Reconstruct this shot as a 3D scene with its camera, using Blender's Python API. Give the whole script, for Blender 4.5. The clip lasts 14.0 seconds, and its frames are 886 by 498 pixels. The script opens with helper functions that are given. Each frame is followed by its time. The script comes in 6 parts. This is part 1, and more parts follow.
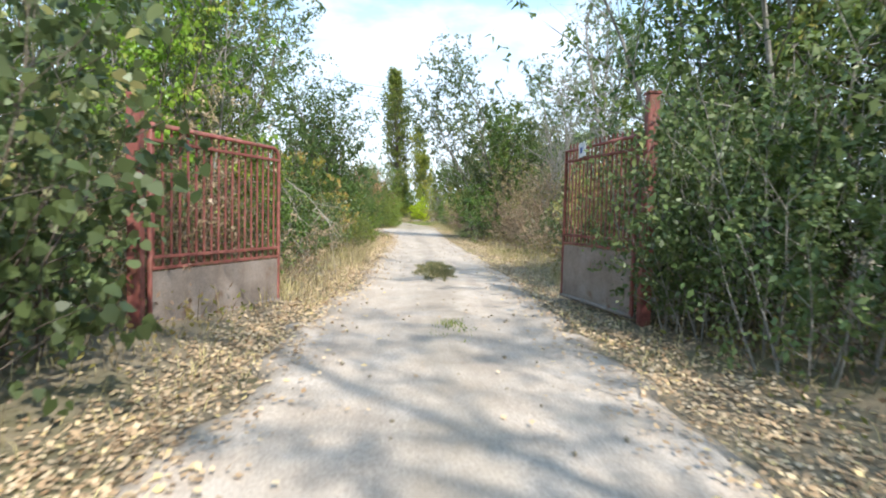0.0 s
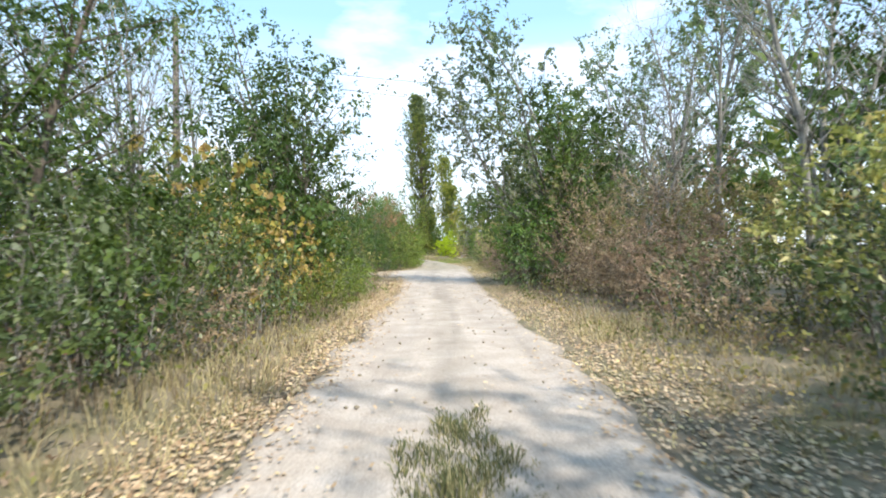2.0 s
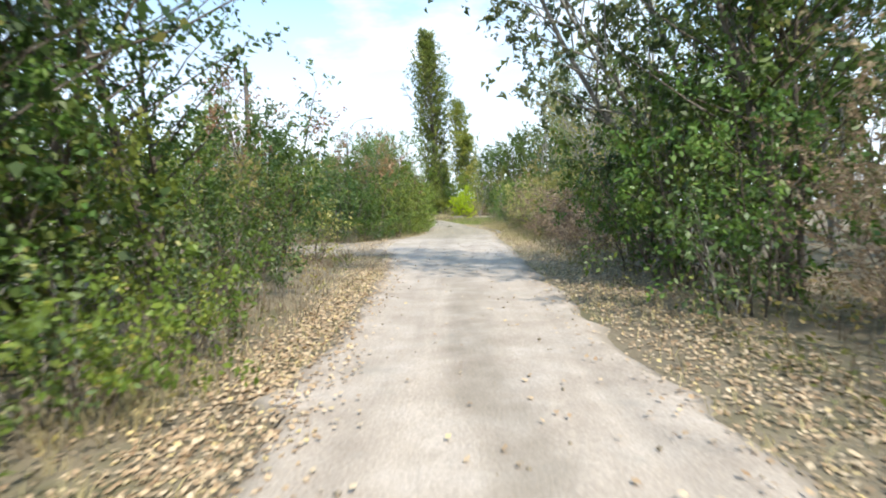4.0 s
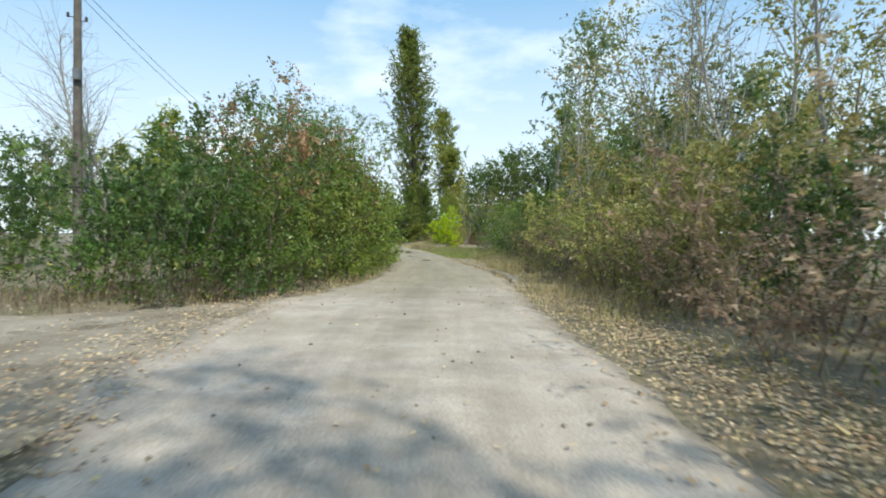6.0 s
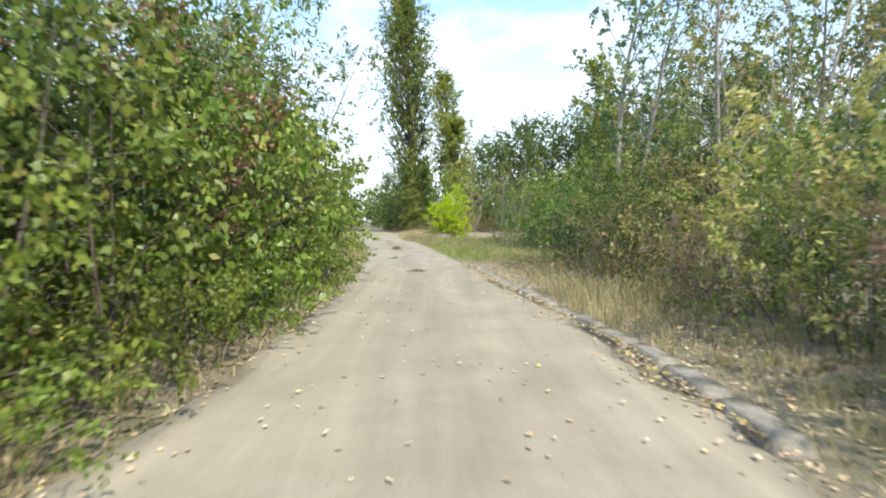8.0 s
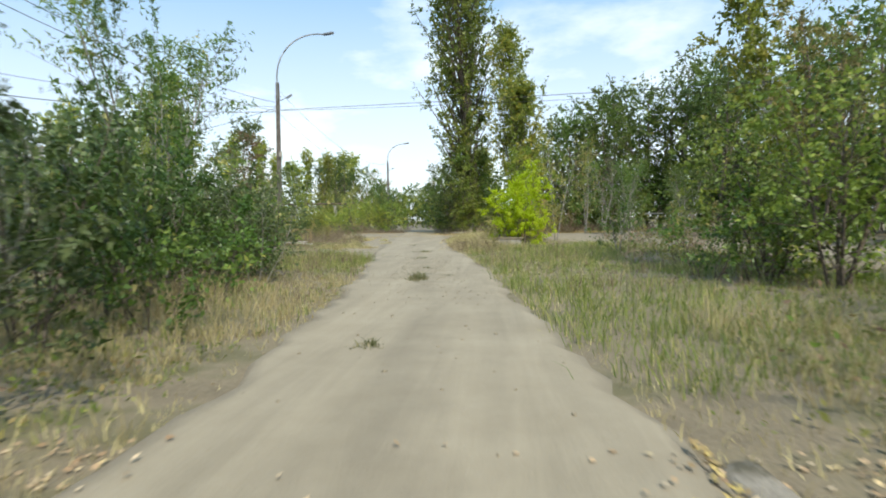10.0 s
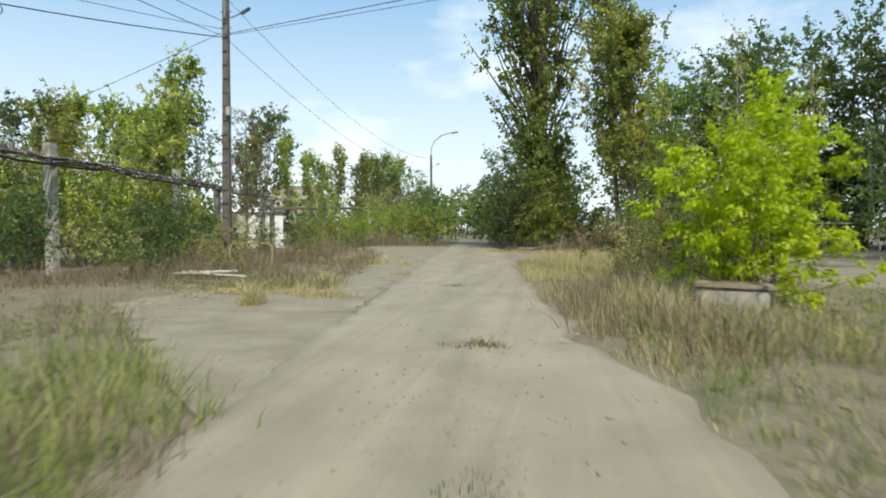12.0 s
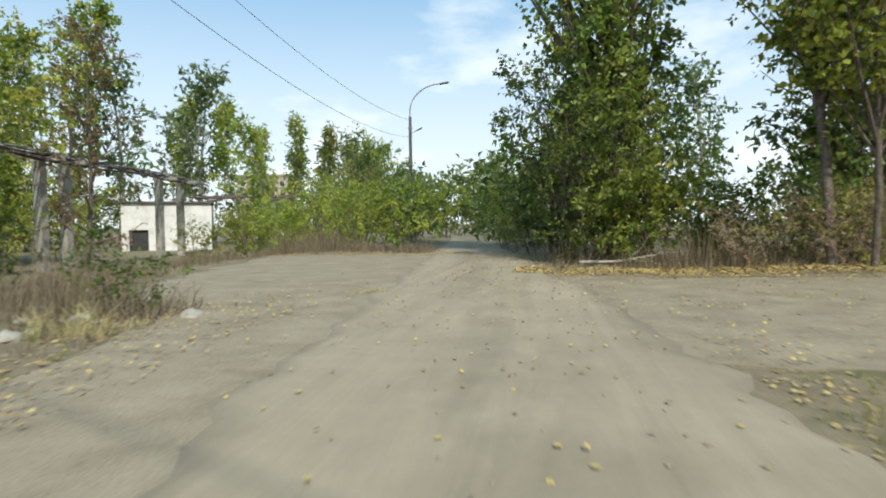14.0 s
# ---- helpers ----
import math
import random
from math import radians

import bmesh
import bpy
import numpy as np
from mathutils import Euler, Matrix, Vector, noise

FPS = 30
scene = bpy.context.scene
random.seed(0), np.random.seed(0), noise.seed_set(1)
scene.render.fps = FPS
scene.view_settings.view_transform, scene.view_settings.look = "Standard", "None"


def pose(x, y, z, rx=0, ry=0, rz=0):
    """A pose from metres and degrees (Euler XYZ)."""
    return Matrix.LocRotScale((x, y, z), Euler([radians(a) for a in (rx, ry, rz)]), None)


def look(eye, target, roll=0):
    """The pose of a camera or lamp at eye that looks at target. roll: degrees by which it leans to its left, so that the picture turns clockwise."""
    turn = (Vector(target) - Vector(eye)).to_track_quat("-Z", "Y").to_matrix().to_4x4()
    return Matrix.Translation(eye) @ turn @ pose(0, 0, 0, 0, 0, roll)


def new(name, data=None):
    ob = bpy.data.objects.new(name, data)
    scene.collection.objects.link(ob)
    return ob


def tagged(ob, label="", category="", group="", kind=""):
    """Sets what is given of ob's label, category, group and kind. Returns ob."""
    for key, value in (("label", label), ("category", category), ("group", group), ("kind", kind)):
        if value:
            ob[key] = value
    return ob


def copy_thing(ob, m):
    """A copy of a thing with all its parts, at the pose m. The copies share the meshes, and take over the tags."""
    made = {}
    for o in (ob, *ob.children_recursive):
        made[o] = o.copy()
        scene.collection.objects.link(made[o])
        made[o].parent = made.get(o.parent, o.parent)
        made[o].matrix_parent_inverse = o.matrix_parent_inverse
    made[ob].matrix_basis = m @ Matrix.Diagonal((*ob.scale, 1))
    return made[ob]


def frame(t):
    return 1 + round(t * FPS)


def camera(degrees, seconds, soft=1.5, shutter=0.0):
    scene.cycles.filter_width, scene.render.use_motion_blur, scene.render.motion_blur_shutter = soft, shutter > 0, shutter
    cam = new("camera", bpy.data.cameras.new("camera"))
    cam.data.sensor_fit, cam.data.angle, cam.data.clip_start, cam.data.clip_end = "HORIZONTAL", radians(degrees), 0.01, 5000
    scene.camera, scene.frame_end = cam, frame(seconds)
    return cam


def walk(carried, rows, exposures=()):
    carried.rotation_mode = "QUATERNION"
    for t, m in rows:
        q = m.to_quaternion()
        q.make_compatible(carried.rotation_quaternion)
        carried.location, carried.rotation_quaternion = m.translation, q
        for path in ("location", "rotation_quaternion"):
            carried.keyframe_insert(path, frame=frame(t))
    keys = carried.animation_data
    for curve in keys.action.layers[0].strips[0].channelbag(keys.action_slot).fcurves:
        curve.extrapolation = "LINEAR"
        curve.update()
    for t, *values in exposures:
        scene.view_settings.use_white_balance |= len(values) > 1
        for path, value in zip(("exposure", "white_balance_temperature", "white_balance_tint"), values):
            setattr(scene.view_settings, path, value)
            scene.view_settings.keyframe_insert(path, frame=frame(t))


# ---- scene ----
cam = camera(73.0, 14.0, 1.85, 0.2)
PATH = [
    (0, (0.37, -0.081, 1.234), (0.498, 1.912, 1.121), 1.4),
    (0.5, (0.542, 2.159, 1.315), (0.633, 4.157, 1.277), 0.4),
    (1, (0.684, 4.479, 1.292), (0.754, 6.477, 1.219), 0.5),
    (1.5, (0.788, 7.229, 1.239), (0.849, 9.224, 1.113), 0.3),
    (2, (0.942, 10.074, 1.335), (0.967, 12.074, 1.338), -0.6),
    (2.5, (0.942, 13.181, 1.398), (0.945, 15.181, 1.379), -1.2),
    (3, (1.057, 15.534, 1.295), (1.036, 17.527, 1.133), -2.0),
    (3.5, (0.903, 18.761, 1.319), (0.872, 20.755, 1.164), -1.8),
    (6, (1.137, 36.802, 1.208), (1.177, 38.801, 1.164), 0.5),
    (6.5, (1.115, 40.312, 1.333), (1.152, 42.309, 1.243), -0.2),
    (7, (1.141, 43.203, 1.319), (1.184, 45.2, 1.221), 0.2),
    (7.5, (1.215, 46.292, 1.354), (1.256, 48.29, 1.259), 0.1),
    (8, (1.325, 49.567, 1.334), (1.357, 51.565, 1.24), -0.2),
    (10.5, (1.147, 68.757, 1.282), (0.909, 70.741, 1.185), -0.6),
    (11, (0.534, 72.937, 1.309), (0.238, 74.914, 1.263), 0.1),
    (11.5, (-0.138, 77.356, 1.33), (-0.459, 79.328, 1.251), -0.1),
    (12, (-0.838, 81.858, 1.288), (-1.174, 83.828, 1.223), -0.3),
    (12.5, (-1.51, 86.74, 1.289), (-1.852, 88.708, 1.206), -0.4),
    (13, (-2.16, 91.641, 1.318), (-2.502, 93.61, 1.24), -1.0),
    (13.5, (-2.946, 96.82, 1.251), (-3.277, 98.791, 1.168), -0.9),
    (14, (-3.636, 101.764, 1.226), (-3.948, 103.737, 1.142), -0.7),
]
walk(cam, [(t, look(eye, target, roll)) for t, eye, target, roll in PATH],
     [(0, 0.55, 6150, 9), (3.5, 0.5, 6150, 9), (6, -0.1, 6200, 2), (7, 0.24, 6250, 6), (8, 0.46, 6250, 8), (10.5, -0.1, 6450, 4), (14, -0.18, 6450, 3)])

# ---- daylight ----
SUN_TO = Vector((0.32, -0.70, 0.80)).normalized()
sun = new("sun", bpy.data.lights.new("sun", "SUN"))
sun.data.energy, sun.data.angle, sun.data.color = 5.0, radians(1.2), (1.0, 0.925, 0.81)
sun.matrix_world = look(SUN_TO * 60, (0, 0, 0))

world = bpy.data.worlds.new("sky")
scene.world = world
world.use_nodes = True
wn, wl = world.node_tree.nodes, world.node_tree.links
wn.clear()
sky = wn.new("ShaderNodeTexSky")
sky.sky_type, sky.sun_disc = "NISHITA", False
sky.sun_elevation, sky.sun_rotation = math.asin(SUN_TO.z), math.atan2(SUN_TO.x, SUN_TO.y)
sky.air_density, sky.dust_density, sky.ozone_density = 1.0, 1.5, 1.0
wtc = wn.new("ShaderNodeTexCoord")
wmap = wn.new("ShaderNodeMapping")
wmap.inputs["Scale"].default_value = (1.0, 1.0, 2.6)
wnoise = wn.new("ShaderNodeTexNoise")
wnoise.inputs["Scale"].default_value, wnoise.inputs["Detail"].default_value, wnoise.inputs["Roughness"].default_value = 2.3, 7.0, 0.55
wramp = wn.new("ShaderNodeValToRGB")
wramp.color_ramp.elements[0].position, wramp.color_ramp.elements[1].position = 0.55, 0.76
wsep = wn.new("ShaderNodeSeparateXYZ")
whaze = wn.new("ShaderNodeMapRange")
whaze.inputs["From Min"].default_value, whaze.inputs["From Max"].default_value = 0.02, 0.36
whaze.inputs["To Min"].default_value, whaze.inputs["To Max"].default_value = 0.9, 0.0
wmax = wn.new("ShaderNodeMath")
wmax.operation, wmax.use_clamp = "ADD", True
wpale = wn.new("ShaderNodeMixRGB")
wpale.inputs["Fac"].default_value = 0.62
wpale.inputs[2].default_value = (3.7, 6.1, 9.0, 1)
wmix = wn.new("ShaderNodeMixRGB")
wmix.inputs[2].default_value = (9.0, 9.3, 9.7, 1)
wbg = wn.new("ShaderNodeBackground")
wbg.inputs["Strength"].default_value = 0.14
wout = wn.new("ShaderNodeOutputWorld")
wl.new(wtc.outputs["Generated"], wmap.inputs["Vector"])
wl.new(wmap.outputs["Vector"], wnoise.inputs["Vector"])
wl.new(wnoise.outputs["Fac"], wramp.inputs["Fac"])
wl.new(wtc.outputs["Generated"], wsep.inputs["Vector"])
wl.new(wsep.outputs["Z"], whaze.inputs["Value"])
wl.new(wramp.outputs["Color"], wmax.inputs[0])
wl.new(whaze.outputs["Result"], wmax.inputs[1])
wl.new(wmax.outputs["Value"], wmix.inputs["Fac"])
wl.new(sky.outputs["Color"], wpale.inputs[1])
wl.new(wpale.outputs["Color"], wmix.inputs[1])
wl.new(wmix.outputs["Color"], wbg.inputs["Color"])
wl.new(wbg.outputs["Background"], wout.inputs["Surface"])


# ---- materials ----
def surface(name, tones, scale=6.0, rough=0.85, bump=0.3, fine=60.0, metal=0.0, spots=None, spot_scale=1.2, spot_at=0.6):
    """A mottled surface: tones over a broad noise, a finer grain, and stains of their own shape."""
    mat = bpy.data.materials.new(name)
    mat.use_nodes = True
    nt = mat.node_tree
    n, l = nt.nodes, nt.links
    bsdf = n["Principled BSDF"]
    tc = n.new("ShaderNodeTexCoord")
    big = n.new("ShaderNodeTexNoise")
    big.inputs["Scale"].default_value, big.inputs["Detail"].default_value, big.inputs["Roughness"].default_value = scale, 6.0, 0.6
    l.new(tc.outputs["Object"], big.inputs["Vector"])
    ramp = n.new("ShaderNodeValToRGB")
    els = ramp.color_ramp.elements
    while len(els) < len(tones):
        els.new(0.5)
    for i, c in enumerate(tones):
        els[i].position = 0.3 + 0.4 * i / (len(tones) - 1)
        els[i].color = (*c, 1)
    l.new(big.outputs["Fac"], ramp.inputs["Fac"])
    small = n.new("ShaderNodeTexNoise")
    small.inputs["Scale"].default_value, small.inputs["Detail"].default_value = fine, 4.0
    l.new(tc.outputs["Object"], small.inputs["Vector"])
    grain = n.new("ShaderNodeMapRange")
    grain.inputs["From Min"].default_value, grain.inputs["From Max"].default_value = 0.3, 0.7
    grain.inputs["To Min"].default_value, grain.inputs["To Max"].default_value = 0.78, 1.18
    l.new(small.outputs["Fac"], grain.inputs["Value"])
    mul = n.new("ShaderNodeMixRGB")
    mul.blend_type = "MULTIPLY"
    mul.inputs["Fac"].default_value = 1.0
    l.new(ramp.outputs["Color"], mul.inputs[1])
    l.new(grain.outputs["Result"], mul.inputs[2])
    out = mul.outputs["Color"]
    if spots:
        stain = n.new("ShaderNodeTexNoise")
        stain.inputs["Scale"].default_value, stain.inputs["Detail"].default_value, stain.inputs["Roughness"].default_value = spot_scale, 8.0, 0.65
        l.new(tc.outputs["Object"], stain.inputs["Vector"])
        sr = n.new("ShaderNodeMapRange")
        sr.inputs["From Min"].default_value, sr.inputs["From Max"].default_value = spot_at - 0.06, spot_at + 0.06
        l.new(stain.outputs["Fac"], sr.inputs["Value"])
        sm = n.new("ShaderNodeMixRGB")
        sm.inputs[2].default_value = (*spots, 1)
        l.new(sr.outputs["Result"], sm.inputs["Fac"])
        l.new(out, sm.inputs[1])
        out = sm.outputs["Color"]
    l.new(out, bsdf.inputs["Base Color"])
    bsdf.inputs["Roughness"].default_value = rough
    bsdf.inputs["Metallic"].default_value = metal
    bm_ = n.new("ShaderNodeBump")
    bm_.inputs["Strength"].default_value, bm_.inputs["Distance"].default_value = bump, 0.02
    add = n.new("ShaderNodeMath")
    l.new(small.outputs["Fac"], add.inputs[0])
    l.new(big.outputs["Fac"], add.inputs[1])
    l.new(add.outputs["Value"], bm_.inputs["Height"])
    l.new(bm_.outputs["Normal"], bsdf.inputs["Normal"])
    return mat


def leafy(name, tones, through_light=0.42, rough=0.43, vary=0.25, sprays=True, pale=0.98):
    """Leaves: each spray and each leaf takes its own tone, each plant its own tint, and light comes through."""
    mat = bpy.data.materials.new(name)
    mat.use_nodes = True
    nt = mat.node_tree
    n, l = nt.nodes, nt.links
    bsdf, out = n["Principled BSDF"], n["Material Output"]
    geo = n.new("ShaderNodeNewGeometry")
    ramp = n.new("ShaderNodeValToRGB")
    els = ramp.color_ramp.elements
    while len(els) < len(tones):
        els.new(0.5)
    for i, (at, c) in enumerate(tones):
        els[i].position = at
        els[i].color = (*c, 1)
    if sprays:
        att = n.new("ShaderNodeAttribute")
        att.attribute_name = "spray"
        lift = n.new("ShaderNodeMath")
        lift.operation, lift.use_clamp = "MULTIPLY_ADD", True
        lift.inputs[1].default_value = 0.4
        low = n.new("ShaderNodeMath")
        low.operation = "MULTIPLY"
        low.inputs[1].default_value = 0.62
        l.new(att.outputs["Fac"], low.inputs[0])
        l.new(geo.outputs["Random Per Island"], lift.inputs[0])
        l.new(low.outputs["Value"], lift.inputs[2])
        l.new(lift.outputs["Value"], ramp.inputs["Fac"])
    else:
        l.new(geo.outputs["Random Per Island"], ramp.inputs["Fac"])
    info = n.new("ShaderNodeObjectInfo")
    hsv = n.new("ShaderNodeHueSaturation")
    hsv.inputs["Saturation"].default_value = pale
    mh = n.new("ShaderNodeMapRange")
    mh.inputs["To Min"].default_value, mh.inputs["To Max"].default_value = 0.5 - 0.05 * vary, 0.5 + 0.06 * vary
    mv = n.new("ShaderNodeMapRange")
    mv.inputs["To Min"].default_value, mv.inputs["To Max"].default_value = 1 - vary, 1 + vary
    l.new(info.outputs["Random"], mh.inputs["Value"])
    l.new(info.outputs["Random"], mv.inputs["Value"])
    l.new(mh.outputs["Result"], hsv.inputs["Hue"])
    l.new(mv.outputs["Result"], hsv.inputs["Value"])
    l.new(ramp.outputs["Color"], hsv.inputs["Color"])
    l.new(hsv.outputs["Color"], bsdf.inputs["Base Color"])
    bsdf.inputs["Roughness"].default_value = rough
    bsdf.inputs["Specular IOR Level"].default_value = 0.5
    tr = n.new("ShaderNodeBsdfTranslucent")
    l.new(hsv.outputs["Color"], tr.inputs["Color"])
    mix = n.new("ShaderNodeMixShader")
    mix.inputs["Fac"].default_value = through_light
    l.new(bsdf.outputs["BSDF"], mix.inputs[1])
    l.new(tr.outputs["BSDF"], mix.inputs[2])
    l.new(mix.outputs["Shader"], out.inputs["Surface"])
    return mat


def road_surface():
    """Pale packed dirt that gives way to old worn concrete further along."""
    mat = surface("road_surface", [(0.36, 0.292, 0.23), (0.435, 0.36, 0.288), (0.505, 0.43, 0.36)], 1.6, 0.92, 0.5, 45.0, spots=(0.34, 0.30, 0.245), spot_scale=0.9, spot_at=0.64)
    n, l = mat.node_tree.nodes, mat.node_tree.links
    bsdf = n["Principled BSDF"]
    dirt = bsdf.inputs["Base Color"].links[0].from_socket
    tc = n.new("ShaderNodeTexCoord")
    sep = n.new("ShaderNodeSeparateXYZ")
    l.new(tc.outputs["Object"], sep.inputs["Vector"])
    wob = n.new("ShaderNodeTexNoise")
    wob.inputs["Scale"].default_value, wob.inputs["Detail"].default_value = 0.35, 5.0
    l.new(tc.outputs["Object"], wob.inputs["Vector"])
    ma = n.new("ShaderNodeMath")
    ma.operation = "MULTIPLY_ADD"
    ma.inputs[1].default_value = 22.0
    l.new(wob.outputs["Fac"], ma.inputs[0])
    l.new(sep.outputs["Y"], ma.inputs[2])
    rng_ = n.new("ShaderNodeMapRange")
    rng_.inputs["From Min"].default_value, rng_.inputs["From Max"].default_value = 56.0, 64.0
    l.new(ma.outputs["Value"], rng_.inputs["Value"])
    conc = n.new("ShaderNodeValToRGB")
    conc.color_ramp.elements[0].position, conc.color_ramp.elements[1].position = 0.3, 0.72
    conc.color_ramp.elements[0].color, conc.color_ramp.elements[1].color = (0.262, 0.217, 0.150, 1), (0.347, 0.294, 0.210, 1)
    cn = n.new("ShaderNodeTexNoise")
    cn.inputs["Scale"].default_value, cn.inputs["Detail"].default_value, cn.inputs["Roughness"].default_value = 0.8, 9.0, 0.65
    l.new(tc.outputs["Object"], cn.inputs["Vector"])
    l.new(cn.outputs["Fac"], conc.inputs["Fac"])
    fin = n.new("ShaderNodeMixRGB")
    l.new(rng_.outputs["Result"], fin.inputs["Fac"])
    l.new(dirt, fin.inputs[1])
    l.new(conc.outputs["Color"], fin.inputs[2])
    att = n.new("ShaderNodeAttribute")
    att.attribute_name = "wear"
    brk = n.new("ShaderNodeTexNoise")
    brk.inputs["Scale"].default_value, brk.inputs["Detail"].default_value, brk.inputs["Roughness"].default_value = 1.7, 8.0, 0.7
    l.new(tc.outputs["Object"], brk.inputs["Vector"])
    bsum = n.new("ShaderNodeMath")
    l.new(att.outputs["Fac"], bsum.inputs[0])
    l.new(brk.outputs["Fac"], bsum.inputs[1])
    brng = n.new("ShaderNodeMapRange")
    brng.inputs["From Min"].default_value, brng.inputs["From Max"].default_value = 0.68, 1.2
    brng.inputs["To Max"].default_value = 0.8
    l.new(bsum.outputs["Value"], brng.inputs["Value"])
    dirty = n.new("ShaderNodeMixRGB")
    dirty.inputs[2].default_value = (0.21, 0.175, 0.125, 1)
    l.new(brng.outputs["Result"], dirty.inputs["Fac"])
    l.new(fin.outputs["Color"], dirty.inputs[1])
    smap = n.new("ShaderNodeMapping")
    smap.inputs["Scale"].default_value = (1.9, 0.13, 1.0)
    l.new(tc.outputs["Object"], smap.inputs["Vector"])
    sn = n.new("ShaderNodeTexNoise")
    sn.inputs["Scale"].default_value, sn.inputs["Detail"].default_value, sn.inputs["Roughness"].default_value = 1.0, 7.0, 0.65
    l.new(smap.outputs["Vector"], sn.inputs["Vector"])
    sr = n.new("ShaderNodeMapRange")
    sr.inputs["From Min"].default_value, sr.inputs["From Max"].default_value = 0.32, 0.68
    sr.inputs["To Min"].default_value, sr.inputs["To Max"].default_value = 0.84, 1.12
    sn.inputs["Distortion"].default_value = 0.8
    l.new(sn.outputs["Fac"], sr.inputs["Value"])
    sm = n.new("ShaderNodeMixRGB")
    sm.blend_type = "MULTIPLY"
    sm.inputs["Fac"].default_value = 1.0
    l.new(dirty.outputs["Color"], sm.inputs[1])
    l.new(sr.outputs["Result"], sm.inputs[2])
    l.new(sm.outputs["Color"], bsdf.inputs["Base Color"])
    return mat


ROAD = road_surface()
DIRT = surface("trodden_dirt", [(0.19, 0.150, 0.105), (0.28, 0.232, 0.17), (0.37, 0.315, 0.245)], 1.1, 0.95, 0.6, 40.0, spots=(0.16, 0.125, 0.08), spot_scale=0.8, spot_at=0.58)
SOIL = surface("dry_soil", [(0.15, 0.118, 0.074), (0.215, 0.172, 0.110), (0.285, 0.235, 0.160)], 0.9, 0.95, 0.8, 30.0, spots=(0.135, 0.118, 0.060), spot_scale=0.9, spot_at=0.54)
CONCRETE = surface("old_concrete", [(0.25, 0.235, 0.20), (0.36, 0.34, 0.295), (0.43, 0.41, 0.355)], 2.0, 0.9, 0.35, 50.0, spots=(0.19, 0.165, 0.12), spot_scale=0.7, spot_at=0.6)
SLAB = surface("yard_concrete", [(0.202, 0.165, 0.110), (0.260, 0.216, 0.148), (0.314, 0.266, 0.189)], 1.3, 0.92, 0.4, 40.0, spots=(0.235, 0.19, 0.125), spot_scale=0.6, spot_at=0.6)
POLE = surface("pole_concrete", [(0.07, 0.06, 0.05), (0.115, 0.10, 0.085), (0.16, 0.145, 0.125)], 3.0, 0.9, 0.3, 70.0)
KERB = surface("dirty_kerb_concrete", [(0.19, 0.162, 0.125), (0.27, 0.235, 0.187), (0.36, 0.32, 0.262)], 5.0, 0.92, 0.5, 50.0, spots=(0.10, 0.085, 0.055), spot_scale=2.5, spot_at=0.56)
RED = surface("faded_red_paint", [(0.15, 0.042, 0.036), (0.24, 0.075, 0.060), (0.31, 0.125, 0.100)], 5.0, 0.65, 0.2, 90.0, spots=(0.14, 0.06, 0.035), spot_scale=6.0, spot_at=0.57)
SHEET = surface("dull_sheet_steel", [(0.17, 0.135, 0.115), (0.25, 0.205, 0.175), (0.31, 0.265, 0.235)], 2.5, 0.6, 0.15, 60.0, spots=(0.17, 0.10, 0.06), spot_scale=3.0, spot_at=0.63)
RUST = surface("rusty_pipe", [(0.04, 0.03, 0.026), (0.09, 0.06, 0.048), (0.15, 0.10, 0.075)], 4.0, 0.85, 0.4, 60.0)
LAGGING = surface("pipe_lagging", [(0.035, 0.03, 0.026), (0.09, 0.075, 0.062), (0.13, 0.11, 0.095)], 3.5, 0.9, 0.5, 30.0, spots=(0.55, 0.54, 0.52), spot_scale=3.2, spot_at=0.56)
OCHRE = surface("rusty_ochre_paint", [(0.16, 0.09, 0.04), (0.32, 0.21, 0.09), (0.42, 0.30, 0.15)], 6.0, 0.7, 0.3, 70.0)
GREY = surface("grey_metal", [(0.16, 0.165, 0.17), (0.23, 0.235, 0.24)], 3.0, 0.5, 0.1, 80.0, metal=0.5)
WHITEWASH = surface("weathered_whitewash", [(0.55, 0.53, 0.49), (0.70, 0.69, 0.66), (0.78, 0.77, 0.74)], 0.9, 0.9, 0.2, 40.0, spots=(0.42, 0.37, 0.30), spot_scale=0.8, spot_at=0.66)
BRICK = surface("pale_brick", [(0.36, 0.27, 0.20), (0.46, 0.37, 0.29), (0.52, 0.44, 0.35)], 1.5, 0.9, 0.3, 40.0)
DARK = surface("dark_opening", [(0.02, 0.02, 0.022), (0.05, 0.048, 0.045)], 2.0, 0.6, 0.05, 30.0)
PLANK = surface("bleached_plank", [(0.42, 0.39, 0.34), (0.58, 0.55, 0.50)], 5.0, 0.8, 0.3, 70.0)
WIRE = surface("black_cable", [(0.02, 0.02, 0.02), (0.04, 0.04, 0.04)], 5.0, 0.6, 0.05, 50.0)
PLATE = surface("white_enamel_plate", [(0.66, 0.68, 0.70), (0.78, 0.79, 0.80)], 4.0, 0.4, 0.05, 50.0)
BLUE = surface("blue_print", [(0.05, 0.10, 0.30), (0.08, 0.15, 0.38)], 6.0, 0.5, 0.05, 50.0)
BARK = surface("grey_brown_bark", [(0.07, 0.055, 0.04), (0.13, 0.105, 0.08), (0.20, 0.17, 0.135)], 8.0, 0.95, 0.8, 40.0)
PALEBARK = surface("pale_grey_bark", [(0.16, 0.145, 0.12), (0.27, 0.25, 0.215), (0.38, 0.36, 0.32)], 7.0, 0.9, 0.6, 40.0)
